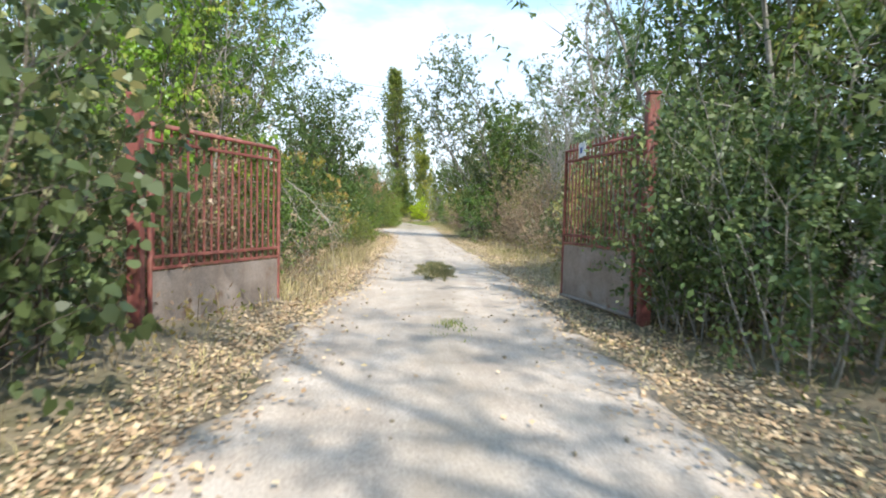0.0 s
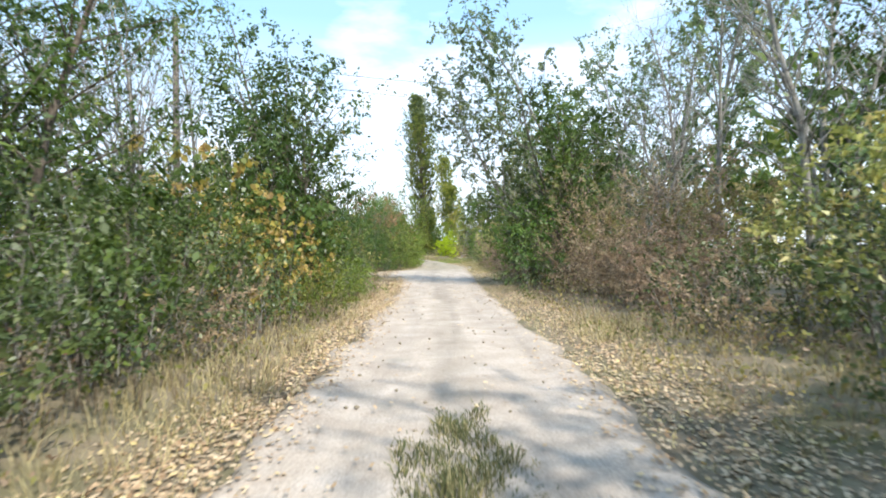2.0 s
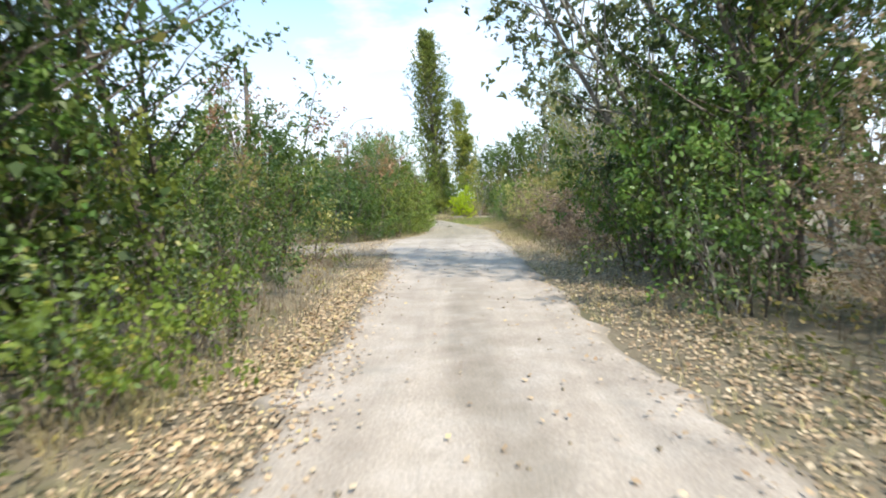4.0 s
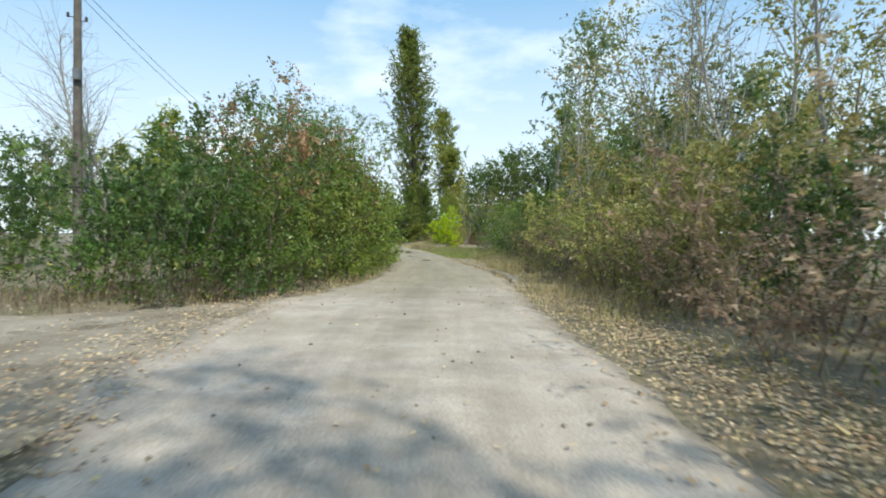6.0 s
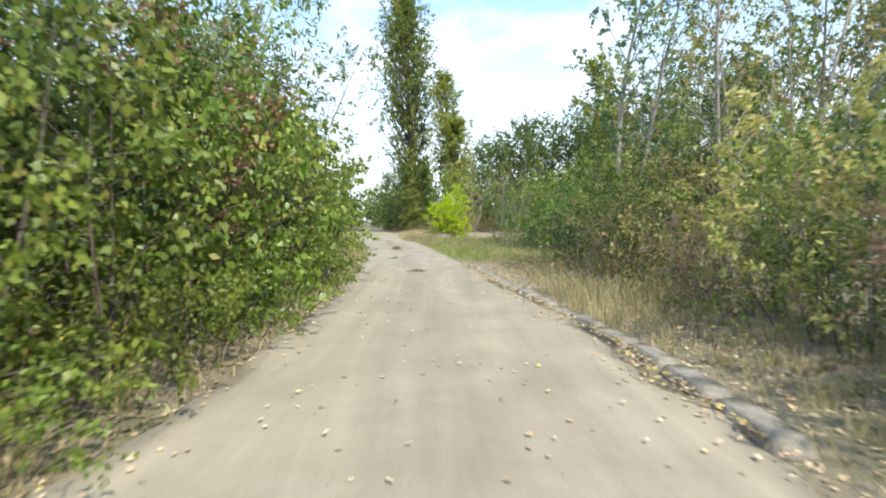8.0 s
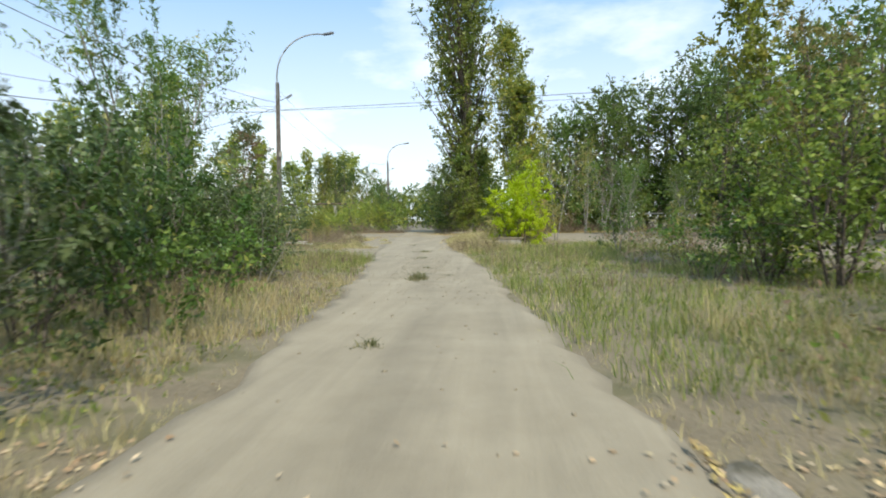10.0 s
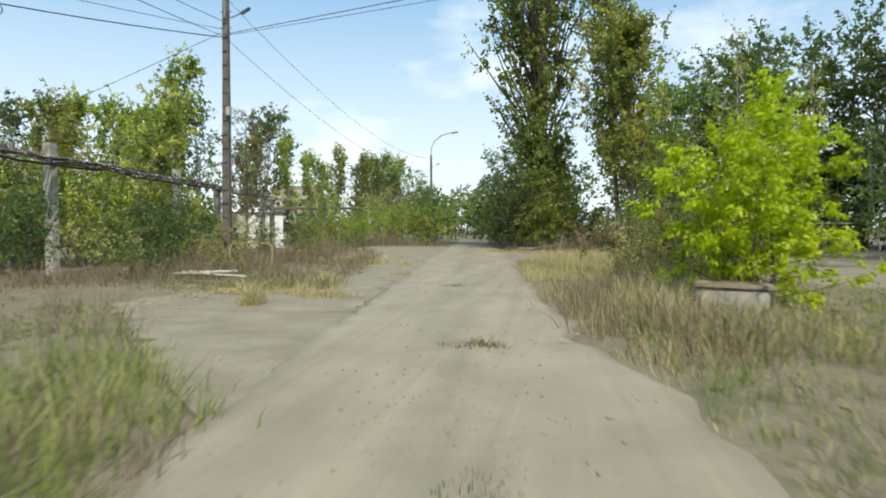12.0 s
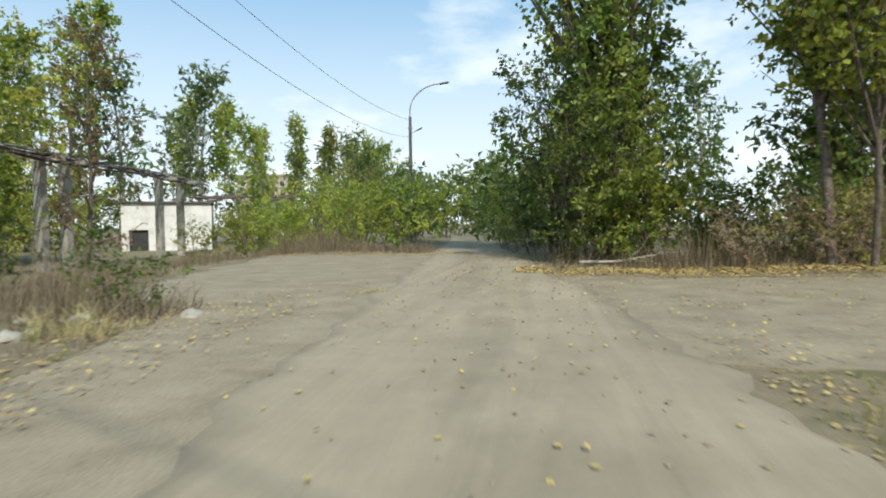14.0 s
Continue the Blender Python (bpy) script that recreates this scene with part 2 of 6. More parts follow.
DEADWOOD = surface("bleached_dead_wood", [(0.30, 0.265, 0.22), (0.44, 0.40, 0.345)], 8.0, 0.9, 0.5, 50.0)
TWIG = surface("brown_dry_twigs", [(0.13, 0.09, 0.06), (0.22, 0.155, 0.105), (0.31, 0.235, 0.17)], 8.0, 0.9, 0.4, 50.0)

G_DARK = leafy("dark_green_leaves", [(0.00, (0.036, 0.066, 0.012)), (0.50, (0.070, 0.118, 0.022)), (0.88, (0.135, 0.190, 0.040)), (1.00, (0.300, 0.270, 0.070))])
G_MID = leafy("mid_green_leaves", [(0.00, (0.058, 0.105, 0.016)), (0.55, (0.112, 0.182, 0.028)), (0.88, (0.210, 0.280, 0.050)), (1.00, (0.420, 0.350, 0.090))])
G_GREY = leafy("grey_green_leaves", [(0.00, (0.068, 0.104, 0.034)), (0.60, (0.135, 0.190, 0.062)), (0.90, (0.250, 0.300, 0.110)), (1.00, (0.480, 0.420, 0.150))])
G_OLIVE = leafy("olive_autumn_leaves", [(0.00, (0.120, 0.142, 0.034)), (0.40, (0.228, 0.242, 0.056)), (0.70, (0.385, 0.345, 0.092)), (1.00, (0.500, 0.360, 0.150))])
G_YELLOW = leafy("yellow_green_leaves", [(0.00, (0.095, 0.150, 0.020)), (0.50, (0.175, 0.240, 0.032)), (0.85, (0.300, 0.350, 0.055)), (1.00, (0.480, 0.400, 0.090))])
G_FRESH = leafy("fresh_green_leaves", [(0.00, (0.115, 0.200, 0.018)), (0.50, (0.215, 0.315, 0.028)), (0.85, (0.345, 0.420, 0.050)), (1.00, (0.500, 0.440, 0.080))], 0.48)
G_TURN = leafy("turning_poplar_leaves", [(0.00, (0.090, 0.125, 0.020)), (0.45, (0.190, 0.225, 0.034)), (0.75, (0.340, 0.335, 0.050)), (1.00, (0.560, 0.430, 0.070))], 0.48)
G_LIME = leafy("bright_lime_leaves", [(0.00, (0.300, 0.410, 0.008)), (0.50, (0.470, 0.590, 0.010)), (1.00, (0.630, 0.700, 0.025))], 0.5, vary=0.03, pale=1.0)
Y_LEAF = leafy("yellow_and_green_vine_leaves", [(0.0, (0.07, 0.13, 0.03)), (0.42, (0.15, 0.21, 0.05)), (0.56, (0.40, 0.33, 0.06)), (0.80, (0.55, 0.40, 0.13)), (1.0, (0.45, 0.29, 0.13))], 0.45, vary=0.1, pale=1.0)
T_LEAF = leafy("tan_and_olive_leaves", [(0.0, (0.16, 0.155, 0.06)), (0.25, (0.31, 0.25, 0.11)), (0.5, (0.43, 0.30, 0.18)), (1.0, (0.57, 0.44, 0.30))], 0.45, pale=1.0)
B_LEAF = leafy("withered_brown_leaves", [(0.0, (0.23, 0.155, 0.095)), (0.5, (0.40, 0.28, 0.175)), (1.0, (0.55, 0.42, 0.29))], 0.45, pale=1.0)
R_LEAF = leafy("reddish_green_leaves", [(0.0, (0.072, 0.109, 0.036)), (0.45, (0.145, 0.160, 0.051)), (0.6, (0.246, 0.123, 0.065)), (1.0, (0.377, 0.174, 0.087))], 0.3)
G_POPLAR = leafy("poplar_leaves", [(0.00, (0.084, 0.134, 0.023)), (0.45, (0.169, 0.229, 0.040)), (0.85, (0.307, 0.359, 0.063)), (1.00, (0.538, 0.454, 0.100))], 0.48)
G_DEEP = leafy("deep_green_leaves", [(0.00, (0.060, 0.102, 0.018)), (0.50, (0.114, 0.177, 0.031)), (0.88, (0.215, 0.275, 0.055)), (1.00, (0.429, 0.371, 0.088))], 0.48)
G_FAR = leafy("far_poplar_leaves", [(0.00, (0.099, 0.147, 0.020)), (0.45, (0.206, 0.259, 0.033)), (0.80, (0.383, 0.399, 0.055)), (1.00, (0.611, 0.511, 0.099))])
RUSTY = leafy("olive_and_rust_leaves", [(0.0, (0.085, 0.090, 0.030)), (0.40, (0.190, 0.170, 0.055)), (0.60, (0.260, 0.150, 0.075)), (1.0, (0.340, 0.200, 0.110))], 0.35)
LITTER = leafy("fallen_leaves", [(0.00, (0.300, 0.190, 0.100)), (0.50, (0.520, 0.370, 0.220)), (0.85, (0.640, 0.500, 0.330)), (1.00, (0.660, 0.500, 0.200))], 0.1, 0.8, vary=0.0, sprays=False, pale=1.0)
YLITTER = leafy("yellow_fallen_leaves", [(0.0, (0.24, 0.16, 0.08)), (0.5, (0.42, 0.31, 0.13)), (1.0, (0.56, 0.43, 0.13))], 0.1, 0.8, vary=0.0, sprays=False, pale=1.0)
ROADWEED = leafy("dark_dusty_grass", [(0.0, (0.070, 0.085, 0.030)), (0.5, (0.135, 0.140, 0.055)), (0.85, (0.240, 0.210, 0.095)), (1.0, (0.400, 0.330, 0.170))], 0.25, 0.8, vary=0.05, sprays=False, pale=1.0)
DRYGRASS = leafy("dry_grass", [(0.0, (0.246, 0.203, 0.087)), (0.5, (0.464, 0.392, 0.189)), (1.0, (0.652, 0.566, 0.304))], 0.3, 0.8, vary=0.15, sprays=False, pale=1.0)
GRASS = leafy("green_and_dry_grass", [(0.0, (0.100, 0.152, 0.026)), (0.5, (0.205, 0.268, 0.052)), (0.84, (0.345, 0.360, 0.100)), (1.0, (0.500, 0.440, 0.180))], 0.35, 0.7, vary=0.1, sprays=False, pale=1.0)
WEED = leafy("brown_weed_stalks", [(0.0, (0.120, 0.086, 0.052)), (0.5, (0.219, 0.171, 0.105)), (1.0, (0.344, 0.284, 0.182))], 0.2, 0.85, vary=0.15, sprays=False, pale=1.0)


# ---- building helpers ----
def part(name, bm, material, parent=None, label=""):
    me = bpy.data.meshes.new(name)
    bm.to_mesh(me)
    bm.free()
    me.materials.append(material)
    ob = new(name, me)
    if parent:
        ob.parent = parent
    return tagged(ob, label)


def thing(name, m, label, category, group="", kind=""):
    ob = new(name)
    ob.matrix_basis = m
    return tagged(ob, label, category, group, kind)


def box(bm, size, at=(0, 0, 0), turn=None, bevel=0.0):
    got = bmesh.ops.create_cube(bm, size=1.0)["verts"]
    bmesh.ops.scale(bm, verts=got, vec=size)
    if bevel:
        edges = list({e for v in got for e in v.link_edges})
        made = bmesh.ops.bevel(bm, geom=edges, offset=bevel, segments=2, affect="EDGES")
        got = list({v for f in made["faces"] for v in f.verts} | {v for v in got if v.is_valid})
        seen, todo = set(got), list(got)
        while todo:
            for e in todo.pop().link_edges:
                for v in e.verts:
                    if v not in seen:
                        seen.add(v)
                        todo.append(v)
        got = list(seen)
    m = Matrix.Translation(at) @ (turn or Matrix())
    bmesh.ops.transform(bm, matrix=m, verts=got)
    return bm


def tubes_into(paths):
    """Vertices and four-cornered faces of tubes: rows of points, radii and number of sides."""
    vs, fs, base = [], [], 0
    for pts, rad, k in paths:
        pts = np.asarray(pts, float)
        rad = np.broadcast_to(np.asarray(rad, float), (len(pts),))
        d = np.gradient(pts, axis=0)
        d /= np.linalg.norm(d, axis=1)[:, None] + 1e-9
        ref = np.where(np.abs(d[:, 2:3]) > 0.9, [[1.0, 0, 0]], [[0, 0, 1.0]])
        s = np.cross(d, ref)
        s /= np.linalg.norm(s, axis=1)[:, None] + 1e-9
        u = np.cross(s, d)
        a = np.arange(k) * 2 * np.pi / k
        ring = pts[:, None] + rad[:, None, None] * (np.cos(a)[None, :, None] * s[:, None] + np.sin(a)[None, :, None] * u[:, None])
        vs.append(ring.reshape(-1, 3))
        i, j = np.meshgrid(np.arange(len(pts) - 1), np.arange(k), indexing="ij")
        f = np.stack([i * k + j, i * k + (j + 1) % k, (i + 1) * k + (j + 1) % k, (i + 1) * k + j], -1).reshape(-1, 4) + base
        fs.append(f)
        base += len(pts) * k
    return np.concatenate(vs), np.concatenate(fs)


def quad_mesh(name, v, f, material, smooth=False):
    me = bpy.data.meshes.new(name)
    me.vertices.add(len(v))
    me.vertices.foreach_set("co", np.asarray(v, np.float32).ravel())
    me.loops.add(f.size)
    me.loops.foreach_set("vertex_index", f.ravel().astype(np.int32))
    me.polygons.add(len(f))
    me.polygons.foreach_set("loop_start", np.arange(0, f.size, f.shape[1], dtype=np.int32))
    if smooth:
        me.polygons.foreach_set("use_smooth", np.ones(len(f), bool))
    me.update(calc_edges=True)
    me.materials.append(material)
    return me


def sprayed(me, tones):
    """Stores the tone of each spray of leaves on its vertices."""
    me.attributes.new("spray", "FLOAT", "POINT").data.foreach_set("value", np.asarray(tones, np.float32))
    return me


def unit(v):
    return v / (np.linalg.norm(v, axis=-1, keepdims=True) + 1e-9)


def leaves_into(rng, p, d, size, wide=0.55, fold=0.12, plain=False, heart=False):
    """A folded four-cornered leaf (a plain three-cornered or a heart-shaped one if so asked) at every place p, pointing along d."""
    n = len(p)
    d = unit(d)
    s = unit(np.cross(d, rng.normal(size=(n, 3))))
    u = np.cross(s, d)
    L = (size * rng.uniform(0.6, 1.3, n))[:, None]
    if plain:
        v = np.stack([p - s * L * wide * 0.5, p + s * L * wide * 0.5, p + d * L * 1.15], 1)
        return v.reshape(-1, 3), np.arange(3 * n).reshape(n, 3)
    if heart:
        ring = ((0.0, 0.0, 0.0), (-0.06, 0.34, 0.5), (0.30, 0.52, 1.0), (0.66, 0.33, 0.4), (1.0, 0.0, -0.6), (0.66, -0.33, 0.4), (0.30, -0.52, 1.0), (-0.06, -0.34, 0.5))
        v = np.stack([p + d * L * a + s * L * wide * b + u * L * fold * c for a, b, c in ring], 1)
        return v.reshape(-1, 3), np.arange(8 * n).reshape(n, 8)
    mid = p + d * L * 0.42
    v = np.stack([p, mid + s * L * wide * 0.5 + u * L * fold, p + d * L - u * L * fold * 0.6, mid - s * L * wide * 0.5 + u * L * fold], 1)
    return v.reshape(-1, 3), np.arange(4 * n).reshape(n, 4)


def limb(rng, p, d, length, n, wob, up):
    pts, p = [p], np.array(p, float)
    d = unit(np.array(d, float))
    for _ in range(n):
        d = unit(d + rng.normal(0, wob, 3) + np.array([0, 0, up]))
        p = p + d * length / n
        pts.append(p)
    return np.array(pts)


def along(pts, f):
    x = f * (len(pts) - 1)
    i = min(int(x), len(pts) - 2)
    return pts[i] + (pts[i + 1] - pts[i]) * (x - i), unit(pts[i + 1] - pts[i])


SHAPES = {
    "round": lambda f: 0.35 + 0.9 * math.sin(math.pi * min(1, 0.15 + f * 0.8)),
    "cone": lambda f: 1.15 - 0.9 * f,
    "column": lambda f: (0.75 + 0.5 * math.sin(math.pi * min(1, f * 1.15))) * (1.0 if f < 0.62 else 1.0 - 1.9 * (f - 0.62)),
    "vase": lambda f: 0.5 + 0.7 * f,
}


def grow(rng, h, stems, lean, start, nb, blen, bang, nt, tlen, nl, leaf, shape="round", up=0.06, wob=0.14, r0=0.06, wide=0.55, droop=0.35, twigs=False, spread=0.25, tip=True, bow=0.0, plain=False, patchy=1.0, heart=False):
    """Limbs (tubes) and leaves of one plant standing at the origin."""
    tubes, lp, ld, lt = [], [], [], []
    form = SHAPES[shape]
    for s in range(stems):
        az = 2 * math.pi * (s + rng.random()) / stems
        out = np.array([math.cos(az), math.sin(az), 0])
        tall = h * (1.0 if s == 0 else rng.uniform(0.62, 0.98))
        main = limb(rng, out * spread * rng.uniform(0.2, 1) * (stems > 1), np.array([0, 0, 1]) + out * lean * rng.uniform(0.4, 1.2), tall, 7, wob * 0.5, 0.03)
        if bow:
            main[:, :2] += bow * (np.linspace(0, 1, 8)[:, None] ** 1.6) * np.array([[-1.0, -0.2]])
        tubes.append((main, np.linspace(r0, r0 * 0.12, 8) * (1.0 if s == 0 else 0.7), 6 if r0 > 0.08 else 4))
        for b in range(nb):
            f = min(0.985, start + (1 - start) * (b + rng.random()) / nb)
            p, d = along(main, f)
            a2 = 2.399963 * b + rng.uniform(-0.6, 0.6)
            side = unit(np.array([math.cos(a2), math.sin(a2), 0.0]) - d * d[:2].dot([math.cos(a2), math.sin(a2)]))
            ang = radians(bang * rng.uniform(0.75, 1.2)) * (1 - 0.25 * f)
            L2 = blen * form((f - start) / (1 - start + 1e-6)) * rng.uniform(0.65, 1.2)
            br = limb(rng, p, d * math.cos(ang) + side * math.sin(ang), max(0.15, L2), 2, wob, up)
            r1 = max(0.006, r0 * 0.38 * (1 - 0.7 * f))
            tubes.append((br, np.linspace(r1, r1 * 0.3, 3), 4 if r1 > 0.03 else 3))
            full, tone = 1 + patchy * (min(2.4, rng.gamma(2.2, 1 / 2.2)) - 1), rng.random()
            for k in range(nt):
                g = 1.0 if (k == 0 and tip) else rng.uniform(0.2, 1.0)
                p3, d3 = along(br, min(g, 0.999))
                d3 = unit(d3 * 0.7 + rng.normal(0, 0.6, 3))
                tw = limb(rng, p3, d3, tlen * rng.uniform(0.5, 1.25), 3, wob * 1.3, -droop * 0.15)
                if twigs:
                    tubes.append((tw[[0, 3]], np.array([0.006, 0.002]), 3))
                m = rng.poisson(nl * full)
                if m:
                    q = rng.uniform(0.1, 1.0, m) * 2.999
                    i = q.astype(int)
                    w = (q - i)[:, None]
                    lp.append(tw[i] * (1 - w) + tw[i + 1] * w + rng.normal(0, leaf * 0.35, (m, 3)))
                    lt.append(np.full(m, np.clip(tone + rng.normal(0, 0.1), 0, 1)))
                    ld.append(unit(tw[i + 1] - tw[i]) * 0.5 + rng.normal(0, 0.75, (m, 3)) + np.array([0, 0, -droop]))
    v1, f1 = tubes_into(tubes)
    if lp:
        v2, f2 = leaves_into(rng, np.concatenate(lp), np.concatenate(ld), leaf, wide, plain=plain, heart=heart)
        tones = np.repeat(np.concatenate(lt), f2.shape[1])
    else:
        v2 = f2 = tones = None
    return v1, f1, v2, f2, tones


class Kind:
    """One kind of plant: built once with its parts, then copied to where it stands."""

    def __init__(self, name, label, category, group, wood, leaf_mat, seed, wood_name="trunk", **spec):
        rng = np.random.default_rng(seed)
        v1, f1, v2, f2, tones = grow(rng, **spec)
        self.ob = thing(name, Matrix(), label, category, group)
        self.used, self.name = False, name
        w = new(wood_name, quad_mesh(wood_name, v1, f1, wood, True))
        w.parent = self.ob
        if v2 is not None:
            c = new("crown", sprayed(quad_mesh("crown", v2, f2, leaf_mat), tones))
            c.parent = self.ob
        self.tris = 2 * (len(f1) + (0 if f2 is None else len(f2)))

    def put(self, x, y, s=1.0, turn=0.0, lean=0.0, lean_to=0.0, label="", dz=0.0):
        tilt = Matrix.Rotation(radians(lean_to), 4, "Z") @ Matrix.Rotation(radians(lean), 4, "X") @ Matrix.Rotation(-radians(lean_to), 4, "Z")
        m = Matrix.Translation((x, y, height_at(x, y) - 0.03 + dz)) @ tilt @ Matrix.Rotation(radians(turn), 4, "Z")
        if self.used:
            k = s / self.ob.scale[0]
            ob = copy_thing(self.ob, m @ Matrix.Diagonal((k, k, k, 1)))
        else:
            self.used, ob = True, self.ob
            ob.matrix_basis = m @ Matrix.Diagonal((s, s, s, 1))
        return tagged(ob, label)


# ---- ground and road ----
EDGE = np.array([
    (-60, -1.6, 1.6), (-5, -1.0, 2.2), (5, -0.85, 2.3), (11, -0.5, 2.6), (17, -0.4, 2.65), (25, -0.3, 2.6), (34, -0.5, 2.7), (39, -0.9, 2.9),
    (42, -1.7, 3.0), (45, -1.9, 3.0), (48, -1.7, 3.1), (50, -1.1, 3.1), (52, -0.6, 3.35), (55.5, -0.5, 3.4), (58.7, -0.5, 3.15), (62.4, -0.65, 2.75), (69, -1.0, 2.3),
    (74, -1.4, 1.7), (81, -2.3, 1.0), (86, -3.2, 0.3), (94, -4.3, -1.0), (102, -5.3, -1.7), (112, -6.5, -2.6), (121, -7.4, -3.8),
    (130, -8.4, -5.2), (143, -9.8, -6.6), (156, -11.4, -8.0), (175, -16, -12), (200, -26, -22)])


def left_edge(y):
    return np.interp(y, EDGE[:, 0], EDGE[:, 1])


def right_edge(y):
    return np.interp(y, EDGE[:, 0], EDGE[:, 2])


YARD_LEFT = [(-2.6, 85.0), (-6.0, 88.5), (-8.6, 91.4), (-8.2, 93.4), (-5.4, 94.4), (-5.9, 96.6), (-6.3, 99.0), (-6.9, 101.3), (-7.9, 106.0), (-8.7, 109.9), (-11.4, 111.6), (-13.2, 118.5), (-14.3, 124.8), (-10.5, 126.2), (-7.0, 126.0)]
YARD_RIGHT = [(-3.0, 107.6), (-2.0, 107.2), (1.6, 106.6), (4.6, 99.0), (8.3, 88.4), (14.0, 80.0), (19.0, 83.0), (12.0, 94.0), (9.8, 108.6), (17.0, 114.5), (17.0, 117.0), (3.5, 115.8), (-0.9, 115.4), (-3.8, 116.5)]
SIDE_TRACK = [(-1.2, 39.8), (-4.5, 40.6), (-10.0, 42.6), (-16.0, 42.4), (-16.0, 46.6), (-9.5, 46.4), (-4.6, 45.6), (-2.6, 47.4), (-1.3, 49.8)]


def inside(poly, x, y):
    x, y = np.asarray(x, float), np.asarray(y, float)
    got = np.zeros(np.broadcast(x, y).shape, bool)
    for (x0, y0), (x1, y1) in zip(poly, poly[1:] + poly[:1]):
        cross = ((y0 > y) != (y1 > y)) & (x < (x1 - x0) * (y - y0) / (y1 - y0 + 1e-12) + x0)
        got ^= cross
    return got


def paved(x, y, margin=0.0):
    on = (x > left_edge(y) - margin) & (x < right_edge(y) + margin)
    return on | inside(YARD_LEFT, x, y) | inside(YARD_RIGHT, x, y) | inside(SIDE_TRACK, x, y)


def ease(a, b, v):
    t = np.clip((v - a) / (b - a), 0, 1)
    return t * t * (3 - 2 * t)


def land(x, y):
    """Height of the ground: a low verge beside the track and a hollow behind the lamp posts."""
    x, y = np.asarray(x, float), np.asarray(y, float)
    off = np.maximum(left_edge(y) - x, x - right_edge(y))
    bump = 0.05 * np.sin(x * 0.9 + 1.3 * np.sin(y * 0.31)) + 0.05 * np.sin(y * 0.63 + 0.8 * x)
    verge = ease(0.2, 2.2, off) * (0.07 + 0.6 * bump)
    verge = np.where(inside(YARD_LEFT, x, y) | inside(YARD_RIGHT, x, y) | inside(SIDE_TRACK, x, y), 0.0, verge)
    hollow = -0.95 * ease(13, 24, -x) * ease(85, 108, y)
    return np.where(off < 0.25, -0.05, verge - 0.04) + hollow


def height_at(x, y):
    return float(land(x, y))


def sheet(name, xs, ys, zf, material, label, smooth=True):
    gx, gy = np.meshgrid(xs, ys, indexing="ij")
    v = np.stack([gx, gy, zf(gx, gy)], -1).reshape(-1, 3)
    nx, ny = len(xs), len(ys)
    i, j = np.meshgrid(np.arange(nx - 1), np.arange(ny - 1), indexing="ij")
    f = np.stack([i * ny + j, (i + 1) * ny + j, (i + 1) * ny + j + 1, i * ny + j + 1], -1).reshape(-1, 4)
    return tagged(new(name, quad_mesh(name, v, f, material, smooth)), label, name, kind="structure")


fx = np.concatenate([[-3000, -1200, -500, -250, -140, -90], np.arange(-60, -16, 3.0), np.arange(-16, 16, 0.6), np.arange(16, 60, 3.0), [90, 140, 250, 500, 1200, 3000]])
fy = np.concatenate([[-3000, -1000, -300, -120, -60, -30], np.arange(-20, 135, 0.5), np.arange(135, 200, 3.0), [230, 300, 450, 800, 1500, 3000]])
sheet("ground", fx, fy, land, SOIL, "dry brown soil with leaf mould and sparse grass")

ry = np.arange(-40, 200, 0.4)
rk = np.array([0, 0.03, 0.07, 0.13, 0.2, 0.28, 0.37, 0.45, 0.55, 0.63, 0.72, 0.8, 0.87, 0.93, 1.0])
rng = np.random.default_rng(3)
lw = 0.09 * np.sin(ry * 1.7) * np.sin(ry * 0.43) + rng.normal(0, 0.07, len(ry))
rw = 0.09 * np.sin(ry * 1.3 + 2) * np.sin(ry * 0.37) + rng.normal(0, 0.07, len(ry))
gl, gr = left_edge(ry) + lw, right_edge(ry) + rw
gx = gl[:, None] + (gr - gl)[:, None] * rk
gy = np.broadcast_to(ry[:, None], gx.shape)
rut = -0.025 * np.exp(-((rk - 0.25) / 0.1) ** 2) - 0.025 * np.exp(-((rk - 0.75) / 0.1) ** 2)
wear = np.clip((60 - ry) / 25, 0.25, 1)[:, None]
lip_l = np.where(ry > 86, 0.028, 0.085)[:, None] * (rk < 0.01)
lip_r = np.where(ry > 106.5, 0.028, 0.085)[:, None] * (rk > 0.99)
gz = 0.02 - lip_l - lip_r + rut * wear + 0.005 * np.sin(gx * 2.1 + gy * 0.8) * np.sin(gy * 1.1) * wear
v = np.stack([gx, gy, gz], -1).reshape(-1, 3)
i, j = np.meshgrid(np.arange(len(ry) - 1), np.arange(len(rk) - 1), indexing="ij")
f = np.stack([i * 15 + j, i * 15 + j + 1, (i + 1) * 15 + j + 1, (i + 1) * 15 + j], -1).reshape(-1, 4)
road_mesh = quad_mesh("road", v, f, ROAD, True)
soiled = np.exp(-((rk - 0.5) / 0.12) ** 2) * 0.42 + 0.75 * np.clip((np.abs(rk - 0.5) - 0.40) / 0.1, 0, 1)
road_mesh.attributes.new("wear", "FLOAT", "POINT").data.foreach_set("value", np.broadcast_to(soiled, gx.shape).astype(np.float32).ravel())
tagged(new("road", road_mesh), "narrow pale dirt track turning into old worn concrete", "road", kind="structure")


